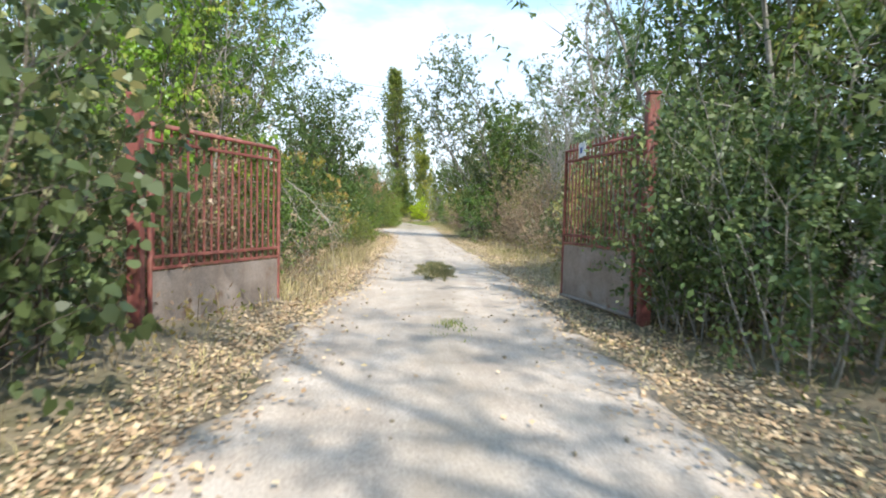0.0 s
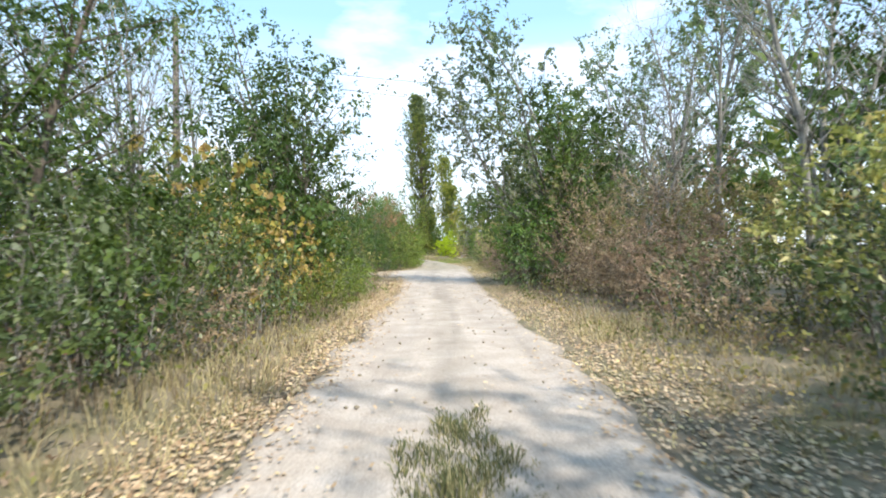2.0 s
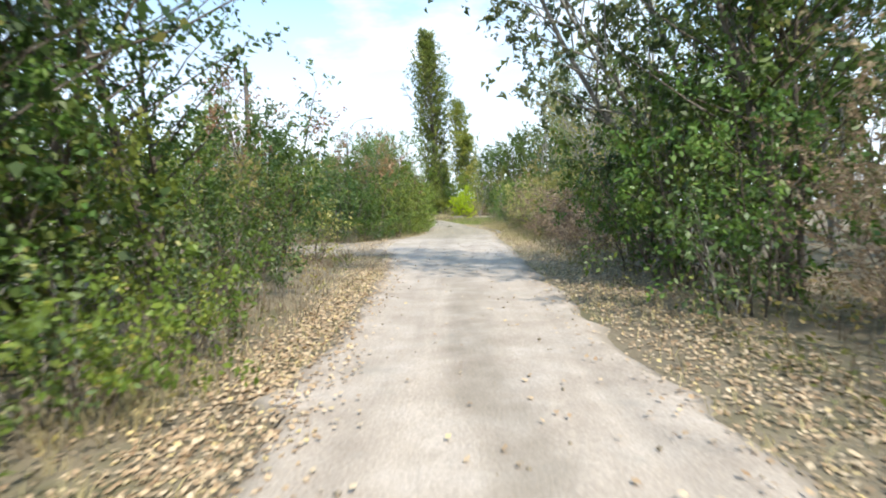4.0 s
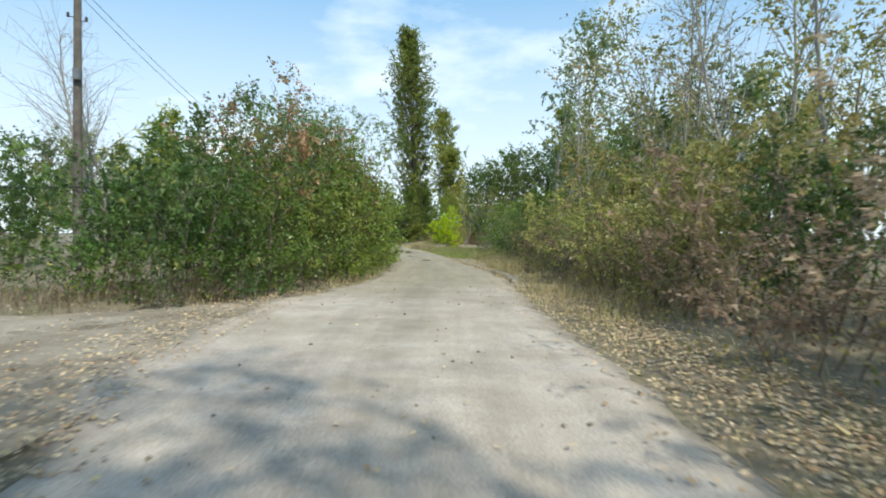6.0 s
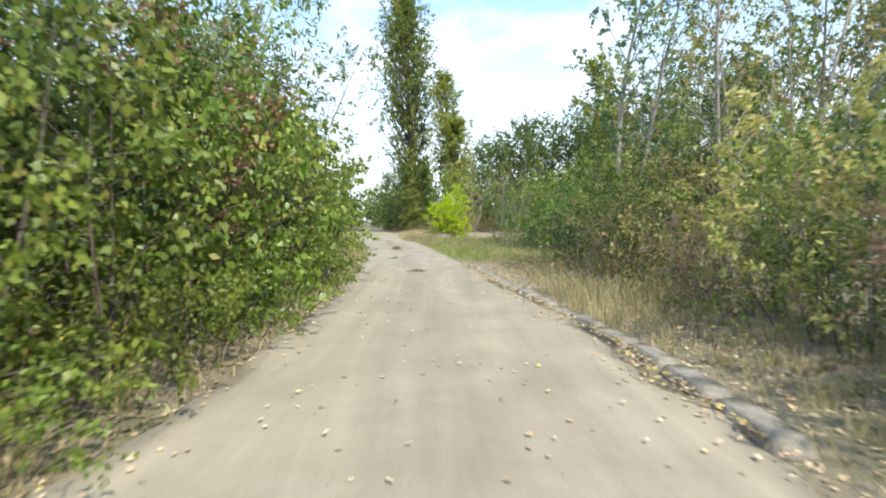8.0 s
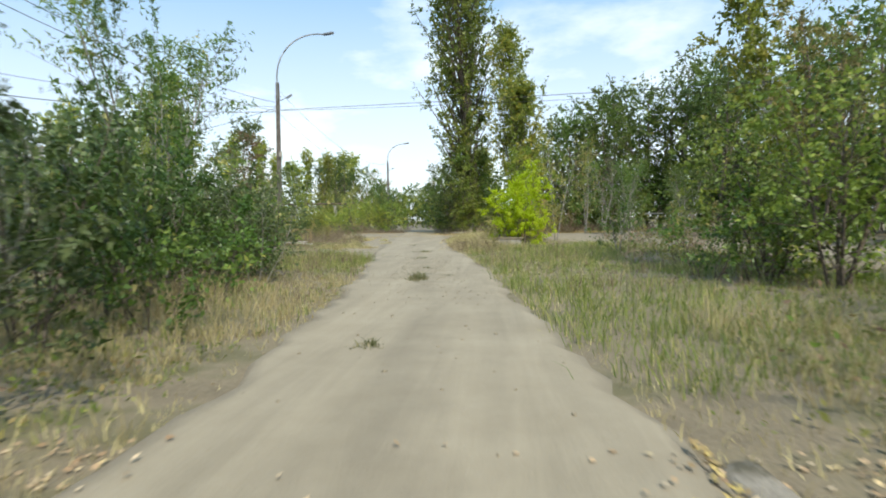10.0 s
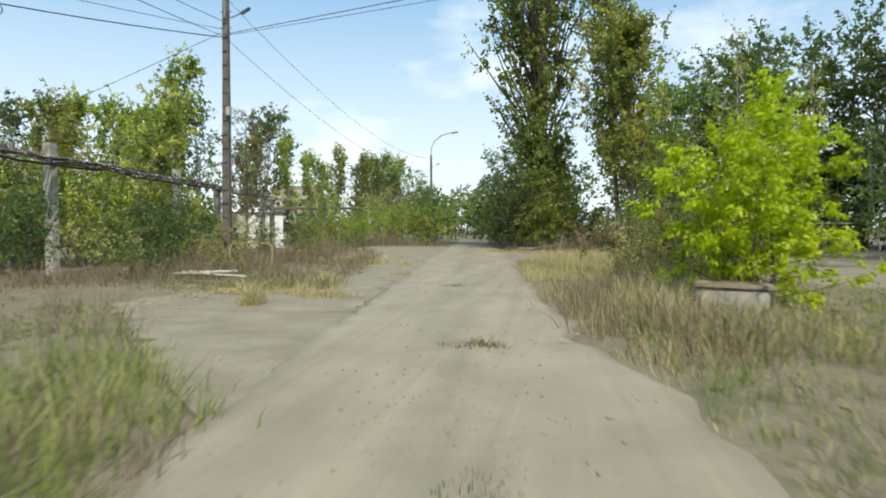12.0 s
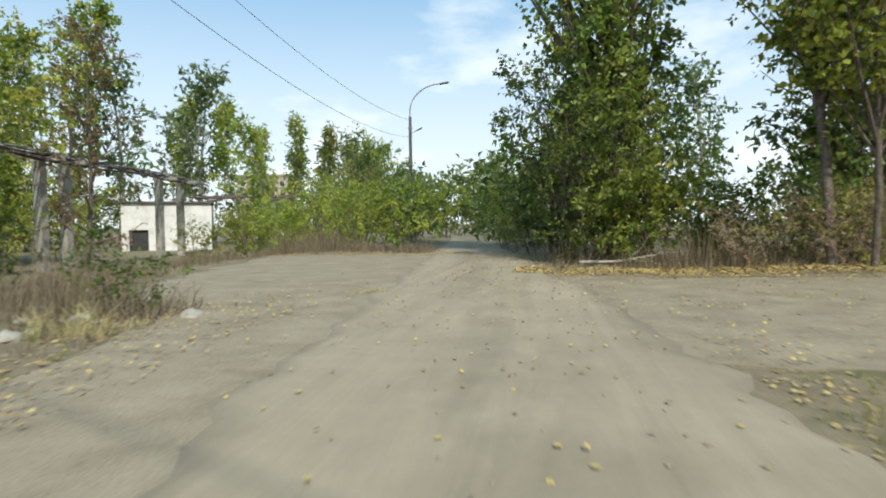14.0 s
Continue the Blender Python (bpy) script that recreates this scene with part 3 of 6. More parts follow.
def pavement(name, poly, z, material, label):
    bm = bmesh.new()
    rr = random.Random(len(poly))
    rim = []
    for (x0, y0), (x1, y1) in zip(poly, poly[1:] + poly[:1]):
        n = max(1, int(math.hypot(x1 - x0, y1 - y0) / 0.45))
        for k in range(n):
            j = rr.gauss(0, 0.09) if k else 0.0
            rim.append((x0 + (x1 - x0) * k / n + j, y0 + (y1 - y0) * k / n - j * 0.7))
    top = [bm.verts.new((x, y, z)) for x, y in rim]
    bm.faces.new(top)
    got = bmesh.ops.extrude_face_region(bm, geom=list(bm.faces))["geom"]
    bmesh.ops.translate(bm, verts=[g for g in got if isinstance(g, bmesh.types.BMVert)], vec=(0, 0, -0.12))
    bmesh.ops.recalc_face_normals(bm, faces=list(bm.faces))
    bmesh.ops.triangulate(bm, faces=list(bm.faces))
    return tagged(part(name, bm, material), label, "pavement", kind="structure")


pavement("pavement_west", YARD_LEFT, -0.005, SLAB, "cracked and dusty old concrete yard beside the road")
pavement("pavement_east", YARD_RIGHT, -0.014, SLAB, "old concrete yard strewn with yellow leaves")
pavement("side_track", SIDE_TRACK, -0.016, DIRT, "pale dirt track branching off between bushes")


# ---- gate at the start of the track ----
def rod(bm, a, b, r, k=8):
    v_, f_ = tubes_into([(np.array([a, b], float), r, k)])
    vs = [bm.verts.new(p) for p in v_]
    for q in f_:
        bm.faces.new([vs[i_] for i_ in q])
    bm.faces.new(vs[:k][::-1])
    bm.faces.new(vs[k:])
    return bm


def pipe(name, pts, r, material, parent=None, k=8, label=""):
    v_, f_ = tubes_into([(np.array(pts, float), r, k)])
    ob = new(name, quad_mesh(name, v_, f_, material, True))
    if parent:
        ob.parent = parent
    return tagged(ob, label)


def gate_leaf(hinge, end, top, panel_top, bottom, bars, label, rounded, sign=False):
    d = Vector((end[0] - hinge[0], end[1] - hinge[1], 0))
    L = d.length
    m = Matrix.Translation((hinge[0], hinge[1], 0)) @ Matrix.Rotation(math.atan2(d.y, d.x), 4, "Z")
    g = thing("gate_leaf", m, label, "gate", "open gate leaves")
    bm = bmesh.new()
    box(bm, (L, 0.012, panel_top - bottom - 0.06), (L / 2, 0, (panel_top + bottom) / 2), bevel=0.003)
    part("sheet_panel", bm, SHEET, g, "dull grey sheet steel lower panel")
    for z in (panel_top, panel_top + 0.12, top - 0.16):
        part("rail", box(bmesh.new(), (L, 0.04, 0.035), (L / 2, 0, z), bevel=0.006), RED, g)
    part("bottom_rail", rod(bmesh.new(), (-0.02, 0, bottom), (L + 0.04, 0, bottom), 0.03), SHEET, g, "dark tubular bottom rail")
    r = 0.14 if rounded else 0.0
    bend_ = [(L - r + r * math.sin(a), 0, top - r + r * math.cos(a)) for a in np.linspace(0, math.pi / 2, 6)] if rounded else [(L, 0, top)]
    pipe("outer_frame", [(0, 0, bottom), (0, 0, top - 0.02), (0.03, 0, top)] + bend_ + [(L, 0, bottom)], 0.026, RED, g)
    rr = random.Random(len(label))
    for k in range(bars):
        x = (k + 0.6) * L / (bars + 0.2)
        up_ = top + (0.1 if not rounded else 0.02)
        bm = box(bmesh.new(), (0.034, 0.012, up_ - panel_top), (x, 0.026 if rounded else -0.026, (up_ + panel_top) / 2), Matrix.Rotation(rr.uniform(-0.008, 0.008), 4, "Y"), bevel=0.003)
        part("bar", bm, RED, g)
    if sign:
        part("sign_plate", box(bmesh.new(), (0.21, 0.006, 0.21), (L - 0.62, 0.045, top - 0.03), Matrix.Rotation(0.12, 4, "Y"), bevel=0.002), PLATE, g, "small white enamel plate")
        part("printed_mark", box(bmesh.new(), (0.07, 0.004, 0.08), (L - 0.60, 0.052, top - 0.04), Matrix.Rotation(0.12, 4, "Y")), BLUE, g, "blue printed mark")
    return g


gate_leaf((-2.27, 6.30), (-1.42, 8.52), 2.10, 0.60, -0.02, 18, "open red-painted bar gate leaf with grey sheet lower panel", True)
gate_leaf((3.12, 6.95), (2.80, 8.95), 2.24, 0.86, 0.06, 17, "open red spiked bar gate leaf with a white plate", False, True)


def gate_post(x, y, h, label):
    g = thing("gate_post", pose(x, y, height_at(x, y)), label, "post", "gate posts")
    part("shaft", box(bmesh.new(), (0.13, 0.13, h), (0, 0, h / 2), bevel=0.01), RED, g)
    part("cap", box(bmesh.new(), (0.16, 0.16, 0.03), (0, 0, h + 0.017), bevel=0.006), RED, g)
    for z in (0.5, h - 0.6):
        part("hinge", rod(bmesh.new(), (-0.01, 0.085, z - 0.06), (-0.01, 0.085, z + 0.06), 0.02), SHEET, g)
    return g


gate_post(-2.34, 6.14, 2.42, "red-painted square steel gate post among shrubs")
gate_post(3.22, 6.82, 2.72, "tall red-painted square steel gate post")


# ---- posts, lamps and cables ----
def notched_post(g, h, w0, w1):
    """A tapered concrete post with a row of recessed notches on two faces."""
    bm = bmesh.new()
    box(bm, (1, 1, h), (0, 0, h / 2))
    for v_ in bm.verts:
        w = w0 + (w1 - w0) * v_.co.z / h
        v_.co.x *= w
        v_.co.y *= w * 0.8
    part("shaft", bm, POLE, g)
    n_ = int(h / 0.55)
    for k in range(n_):
        z = 0.5 + k * (h - 0.8) / n_
        w = w0 + (w1 - w0) * z / h
        part("rib", box(bmesh.new(), (w * 0.72, 0.05, 0.09), (0, -w * 0.4 - 0.02, z), bevel=0.008), POLE, g)


def street_lamp(x, y, z, h, head, tilt, label, box_z=None, small=None):
    g = thing("street_lamp", Matrix.Translation((x, y, z)) @ Matrix.Rotation(radians(tilt), 4, "Y"), label, "street lamp", "street lamps")
    notched_post(g, h, 0.30, 0.19)
    hx, hy, hz = head[0] - x, head[1] - y, head[2] - z
    pts = [(0.02, -0.13, h - 1.2), (0.02, -0.13, h + 0.3)]
    for a in np.linspace(0, 1, 12)[1:]:
        c = math.pi / 2 * a
        pts.append((0.02 + (hx - 0.4) * (1 - math.cos(c)), -0.13 + hy * (1 - math.cos(c)), h + 0.3 + (hz - h - 0.35) * math.sin(c)))
    pipe("arm", pts, 0.045, GREY, g, label="bent tubular lamp arm")
    bm = box(bmesh.new(), (0.75, 0.26, 0.14), (hx - 0.1, hy - 0.1, hz), Matrix.Rotation(-0.14, 4, "Y"), bevel=0.05)
    part("lamp_head", bm, GREY, g, "grey shallow lamp head")
    if small:
        pipe("side_arm", [(0, 0, small - 0.15), (0.25, 0.05, small - 0.1), (0.55, 0.1, small + 0.05)], 0.025, GREY, g)
        part("side_lamp", box(bmesh.new(), (0.42, 0.16, 0.10), (0.72, 0.12, small + 0.13), Matrix.Rotation(-0.5, 4, "Y"), bevel=0.03), GREY, g)
    if box_z:
        part("meter_box", box(bmesh.new(), (0.17, 0.16, 0.34), (0.19, -0.18, box_z), bevel=0.02), CONCRETE, g, "pale grey metal box")
    for k in (h - 1.5, h - 0.9):
        part("insulator", rod(bmesh.new(), (-0.2, 0, k), (0.2, 0, k), 0.03), GREY, g)
    return g


street_lamp(-12.6, 102.65, -0.2, 10.5, (-9.55, 104.4, 13.8), 0.6, "tall notched concrete lamp post with curved arm and grey box", 5.9, 9.5)
street_lamp(-13.26, 147.2, -0.2, 9.7, (-10.5, 147.5, 11.95), 0.0, "distant notched concrete lamp post with curved arm", None, 8.6)


def utility_pole(x, y, h, label, dark):
    g = thing("utility_pole", pose(x, y, height_at(x, y) - 0.1), label, "pole", "utility poles")
    pipe("shaft", [(0, 0, 0), (0, 0, h * 0.5), (0.02, 0, h)], np.array([0.16, 0.14, 0.11]), POLE if not dark else BARK, g, 10)
    for k, z in ((-1, h - 0.25), (1, h - 0.45), (-1, h - 1.35), (1, h - 1.5)):
        hook = part("bracket", rod(bmesh.new(), (0.05 * k, 0, z), (0.3 * k, 0, z + 0.02), 0.016, 6), RUST, g, "short rusty hook")
        part("insulator", rod(bmesh.new(), (0.3 * k, 0, z), (0.3 * k, 0, z + 0.15), 0.045), DARK, hook)
    part("fuse_box", box(bmesh.new(), (0.22, 0.18, 0.36), (0.1, -0.2, h * 0.66), bevel=0.02), GREY, g)
    return g


utility_pole(-9.75, 35.0, 11.1, "weathered utility pole behind roadside scrub", True)
utility_pole(-10.45, 56.7, 9.6, "plain grey utility pole beside thick bushes", False)


def cable(a, b, sag, r=0.012, n_=24):
    t = np.linspace(0, 1, n_)[:, None]
    p = np.array(a) * (1 - t) + np.array(b) * t
    p[:, 2] -= 4 * sag * (t * (1 - t))[:, 0]
    ob = pipe("overhead_cable", p, r, WIRE, k=4)
    return tagged(ob, "thin black overhead cable strung between posts", "cable", "overhead cables")


cable((-9.75, 35.1, 9.7), (22.0, 35.5, 8.6), 1.1)
cable((-9.75, 35.1, 9.3), (22.0, 36.2, 8.3), 1.4)
cable((-9.75, 35.1, 9.5), (-10.45, 56.8, 9.3), 0.7)
cable((-10.45, 56.8, 9.0), (-12.6, 102.6, 8.5), 1.6)
cable((-10.35, 56.8, 9.2), (-12.5, 102.6, 9.0), 1.6)
for zz, dx in ((8.7, 0.0), (10.1, 0.1)):
    cable((-12.6 + dx, 102.7, zz - 0.2), (-13.2 + dx, 147.1, zz * 0.93 - 0.2), 1.6)
cable((-12.6, 102.6, 8.55), (51.2, 73.1, 4.8), 0.3, 0.013, 40)
cable((-12.6, 102.6, 8.50), (51.2, 73.4, 4.6), 0.5, 0.009, 40)
cable((-12.6, 102.6, 8.45), (-22.6, 76.3, 6.65), 0.8, 0.018)
cable((-12.6, 102.6, 8.75), (-22.6, 76.2, 7.7), 0.7, 0.010)
cable((-16.0, 57.2, 2.7), (-5.2, 55.8, 2.75), 0.05, 0.03)
cable((-12.6, 102.7, 8.7), (-52.5, 118.4, 4.1), 0.3, 0.014)

coil = thing("cable_coil", pose(-15.1, 95.6, 7.15, 90, 0, 30), "small loop of spare black cable hanging from a wire", "cable")
pipe("loop", [(0.16 * math.cos(c), 0.14 * math.sin(c), 0.02 * math.sin(2 * c)) for c in np.linspace(0, 2 * math.pi, 17)], 0.015, WIRE, coil, 5)


# ---- pipe rack, shed and far block ----
def rack_post(g, x, y, z0, z1, w, cap=True):
    bm = box(bmesh.new(), (w, w, z1 - z0), (x, y, (z0 + z1) / 2), bevel=0.02)
    part("pillar", bm, CONCRETE, g, "pale square concrete pillar")
    if cap:
        part("bearer", box(bmesh.new(), (1.7, w * 0.8, 0.22), (x + 0.5, y, z1 + 0.1), bevel=0.015), CONCRETE, g)


rack = thing("pipe_rack", Matrix(), "derelict pipe rack of sagging lagged pipes on concrete pillars", "pipe rack")
RACK_Y, RACK_X = [88, 94, 107, 124, 146], [-22.1, -22.9, -24.6, -26.9, -30.9]
for y, tall in ((95.0, 5.6), (107.6, 5.6), (120.4, 5.6), (127.6, 4.5), (129.6, 4.5), (140.3, 4.5), (143.8, 4.5)):
    rack_post(rack, float(np.interp(y, RACK_Y, RACK_X)), y, -1.0, tall, 0.44, tall < 5)
rr = random.Random(5)
for k in range(12):
    off, hz_ = 0.09 * k - 0.1, rr.uniform(-0.05, 0.38)
    pts = []
    stop = 53.5 + rr.uniform(-2.5, 3.0)
    for t in np.linspace(0, 1, 40):
        y = 92.0 + t * stop
        pts.append((float(np.interp(y, RACK_Y, RACK_X)) + off + rr.uniform(-0.05, 0.05), y, 4.72 + hz_ + rr.uniform(-0.07, 0.07) - 0.14 * abs(math.sin(t * 13.2 + 0.2 * k))))
    pipe("pipe", pts, rr.choice((0.03, 0.045, 0.065)), RUST if k % 3 == 0 else LAGGING, rack, 6, "rusty steel pipe" if k % 3 == 0 else "frayed dark lagged pipe with pale rags")
rack2 = thing("pipe_rack", Matrix(), "low rusty pipe rack crossing behind the shed", "pipe rack")
for x, y in ((-31.6, 162.5), (-25.2, 163.5), (-38.0, 161.0)):
    rack_post(rack2, x, y, -0.9, 3.9, 0.42)
for k in range(4):
    pts = [(x, 161 + (x + 38) * 0.19 + 0.3 * k - 0.5, 4.25 + 0.1 * math.sin(x * 0.9 + k) * 0.5 + 0.05 * k) for x in np.linspace(-40, -22, 16)]
    pipe("pipe", pts, 0.08 + 0.03 * (k % 2), RUST, rack2, 7)

shed = thing("shed", pose(-38.6, 155.2, 0, 0, 0, 30), "small whitewashed flat-roofed shed with a dark doorway", "shed")
bm = bmesh.new()
for size, at in (((0.6, 0.3, 4.4), (-3.8, -3.0, 1.2)), ((5.4, 0.3, 4.4), (0.8, -3.0, 1.2)), ((1.6, 0.3, 2.4), (-2.7, -3.0, 2.2)), ((7.6, 0.3, 4.4), (-0.3, 3.0, 1.2)), ((0.3, 5.7, 4.4), (-3.95, 0, 1.2)), ((0.3, 5.7, 4.4), (3.35, 0, 1.2))):
    box(bm, size, at)
part("wall", bm, WHITEWASH, shed)
part("roof", box(bmesh.new(), (8.1, 6.8, 0.18), (-0.3, 0, 3.5), bevel=0.02), POLE, shed, "thin dark flat roof slab")
part("door", box(bmesh.new(), (1.6, 0.06, 2.0), (-2.7, -2.88, 0.0)), DARK, shed, "dark steel door")

block = thing("apartment_building", pose(-67, 236, -1, 0, 0, 12) @ Matrix.Diagonal((0.68, 0.7, 0.88, 1)), "distant pale brick multi-storey block behind trees", "building")
part("wall", box(bmesh.new(), (17, 11, 15.5), (0, 0, 7.75)), BRICK, block)
part("roof", box(bmesh.new(), (17.8, 11.8, 0.5), (0, 0, 15.75), bevel=0.05), CONCRETE, block)
for fl in range(5):
    part("storey_band", box(bmesh.new(), (17.1, 11.1, 0.3), (0, 0, 3.0 * fl + 3.0)), CONCRETE, block)
    for k in range(5):
        win = part("window", box(bmesh.new(), (1.7, 0.12, 1.5), (-6.6 + 3.3 * k, -5.52, 3.0 * fl + 1.6)), PLATE, block)
        part("pane", box(bmesh.new(), (1.45, 0.06, 1.25), (-6.6 + 3.3 * k, -5.60, 3.0 * fl + 1.6)), DARK, win)

# ---- small things of the yard ----
s_ = thing("concrete_block", pose(1.95, 91.6, 0.0, 0, 0, -8), "weathered concrete block lying at the roadside under a bush", "block")
part("slab", box(bmesh.new(), (1.0, 0.6, 0.38), (0, 0, 0.19), bevel=0.03), CONCRETE, s_)
part("top_slab", box(bmesh.new(), (1.1, 0.68, 0.07), (0.03, 0.0, 0.42), Matrix.Rotation(0.03, 4, "Y"), bevel=0.015), SLAB, s_)
for (x, y, a, b) in ((2.7, 92.9, 1.1, 0.4), (1.5, 90.5, 0.55, 0.18)):
    q = thing("concrete_slab", pose(x, y, height_at(x, y), 3, 2, 20 * a), "broken flat concrete slab lying in grass", "slab", "broken slabs")
    part("slab", box(bmesh.new(), (a, 0.6, 0.12), (0, 0, 0.01), bevel=0.02), SLAB, q)
for k, (x, y, r_) in enumerate(((-9.2, 96.1, 12), (-9.75, 96.6, 28), (-9.4, 95.8, 5))):
    q = thing("plank", pose(x, y, height_at(x, y) + 0.09 + 0.03 * k, 0, 4 - 3 * k, r_), "bleached wooden plank lying in dry weeds", "plank", "loose planks")
    part("board", box(bmesh.new(), (1.5, 0.14, 0.035), (0, 0, 0.03), bevel=0.005), PLANK, q)
hoop = thing("pipe_barrier", pose(-10.9, 101.2, height_at(-10.9, 101.2), 0, 0, 6), "low ochre-painted bent-pipe barrier in dry weeds", "barrier")
pipe("hoop", [(-0.75, 0, 0), (-0.75, 0, 0.7), (-0.66, 0, 0.82), (0, 0, 0.84), (0.66, 0, 0.82), (0.75, 0, 0.7), (0.75, 0, 0)], 0.035, OCHRE, hoop)
bar_ = thing("pipe_barrier", pose(15.2, 119.0, height_at(15.2, 119.0), 0, 0, -4), "long pale horizontal pipe rail on short stakes", "barrier")
pipe("rail", [(-3.2, 0, 1.55), (0, 0, 1.5), (3.6, 0, 1.52)], 0.045, PLANK, bar_)
for k in (-2.8, 0.1, 3.2):
    pipe("stake", [(k, 0.05, -0.1), (k, 0.05, 1.5)], 0.04, RUST, bar_)
rr = random.Random(11)
for k in range(9):
    x, y = rr.uniform(-10.5, -8.3), rr.uniform(104.5, 109.5)
    q = thing("rubble_stone", pose(x, y, height_at(x, y) + 0.03, 0, 0, rr.uniform(0, 180)), "small pale concrete rubble stone among weeds", "stone", "rubble stones")
    bm = bmesh.new()
    bmesh.ops.create_icosphere(bm, subdivisions=2, radius=rr.uniform(0.07, 0.22))
    for v_ in bm.verts:
        v_.co *= 1 + 0.35 * noise.noise(v_.co * 9 + Vector((k, 0, 0)))
        v_.co.z *= 0.65
    part("stone", bm, CONCRETE, q)

rr = random.Random(12)
for k in range(26):
    t = k / 25
    x, y = -7.0 - 2.2 * t + rr.uniform(-0.5, 0.4), 99.5 + 9.5 * t + rr.uniform(-0.4, 0.4)
    if k % 4 == 0:
        x, y = rr.uniform(-8.4, -5.6), rr.uniform(93.3, 95.2)
    s = rr.uniform(0.03, 0.1)
    q = thing("rubble_stone", pose(x, y, max(height_at(x, y), -0.02) + 0.01, 0, 0, rr.uniform(0, 180)), "crumbled brown concrete lump at the yard edge", "stone", "rubble stones")
    bm = bmesh.new()
    bmesh.ops.create_icosphere(bm, subdivisions=2, radius=s)
    for v_ in bm.verts:
        v_.co *= 1 + 0.45 * noise.noise(v_.co * 0.9 / s + Vector((k * 3, 0, 0)))
        v_.co.z *= 0.6
    part("stone", bm, SLAB, q)

kerb = tagged(new("kerb"), "broken line of pale concrete kerb stones half buried in leaves", "kerb", kind="structure")
rr = random.Random(8)


def kerb_mesh(seed):
    """A worn kerb stone: rounded, chipped along its upper edges."""
    bm = bmesh.new()
    bmesh.ops.create_grid(bm, x_segments=7, y_segments=9, size=0.5)
    for v_ in bm.verts:
        a, b = v_.co.x * 2, v_.co.y
        edge = max(abs(a) ** 12, 0.45 * (abs(b) * 2) ** 30)
        chip = 0.5 + 0.5 * noise.noise(Vector((a * 1.4, b * 7, seed * 3.1)))
        v_.co = Vector((a * 0.15, b * (0.98 + 0.02 * chip), 0.13 - 0.2 * edge - 0.03 * chip * abs(a) ** 2 - 0.012 * noise.noise(Vector((a * 3, b * 16, seed)))))
    rim = [e for e in bm.edges if e.is_boundary]
    low = bmesh.ops.extrude_edge_only(bm, edges=rim)["geom"]
    for v_ in low:
        if isinstance(v_, bmesh.types.BMVert):
            v_.co.z = -0.2
    bmesh.ops.contextual_create(bm, geom=[e for e in bm.edges if e.is_boundary])
    bmesh.ops.recalc_face_normals(bm, faces=bm.faces)
    for f_ in bm.faces:
        f_.smooth = True
    return bm


kerb_shapes = [part("kerb_stone", kerb_mesh(k), KERB, kerb) for k in range(4)]
for k in range(15):
    y = 53.4 + k * 1.0
    ob = kerb_shapes[k] if k < 4 else new("kerb_stone", kerb_shapes[rr.randrange(4)].data)
    ob.parent = kerb
    sunk = 0.05 if k in (5, 8, 9, 12, 14) else 0.0
    ob.matrix_basis = pose(float(right_edge(y)) + 0.09 + rr.uniform(-0.02, 0.02), y, -0.08 - 0.6 * sunk + rr.uniform(-0.012, 0.012), rr.uniform(-1.2, 1.2), rr.uniform(-5, 5), -math.degrees(math.atan2(float(right_edge(y + 0.5) - right_edge(y - 0.5)), 1.0)) + rr.uniform(-1.5, 1.5))


# ---- plants ----
SHRUB = "roadside shrubs"
TREES = "roadside trees"
shrub_a = Kind("bush", "dense mid-green leafy shrub at the roadside", "bush", SHRUB, BARK, G_MID, 21, h=3.3, stems=7, lean=0.42, start=0.03, nb=10, blen=1.0, bang=55, nt=5, tlen=0.5, nl=9, leaf=0.1, r0=0.03, spread=0.5, droop=0.5)
shrub_b = Kind("bush", "dark green tangled shrub at the roadside", "bush", SHRUB, BARK, G_DARK, 22, h=3.6, stems=6, lean=0.36, start=0.03, nb=11, blen=1.05, bang=60, nt=5, tlen=0.5, nl=10, leaf=0.1, r0=0.035, spread=0.5, shape="cone", droop=0.5, plain=True)
shrub_c = Kind("bush", "loose grey-green shrub with fading leaves", "bush", SHRUB, PALEBARK, G_GREY, 23, h=3.2, stems=7, lean=0.4, start=0.06, nb=9, blen=0.95, bang=50, nt=5, tlen=0.55, nl=8, leaf=0.1, r0=0.025, spread=0.6, shape="vase")
shrub_d = Kind("bush", "olive and yellowing autumn shrub", "bush", SHRUB, BARK, G_OLIVE, 24, h=3.0, stems=7, lean=0.42, start=0.03, nb=9, blen=0.95, bang=52, nt=5, tlen=0.5, nl=10, leaf=0.088, r0=0.025, spread=0.6, droop=0.5, plain=True)
shrub_r = Kind("bush", "green shrub with reddish-brown top leaves", "bush", SHRUB, BARK, R_LEAF, 25, h=4.4, stems=6, lean=0.3, start=0.35, nb=10, blen=1.0, bang=50, nt=5, tlen=0.5, nl=11, leaf=0.095, r0=0.04, spread=0.5)
dry_bush = Kind("bush", "half-dead brown thicket of twigs and withered leaves", "bush", SHRUB, TWIG, B_LEAF, 26, h=2.3, stems=9, lean=0.55, start=0.1, nb=7, blen=0.8, bang=44, nt=4, tlen=0.5, nl=10, leaf=0.068, r0=0.014, spread=0.7, shape="vase", wob=0.2, twigs=True, plain=True)
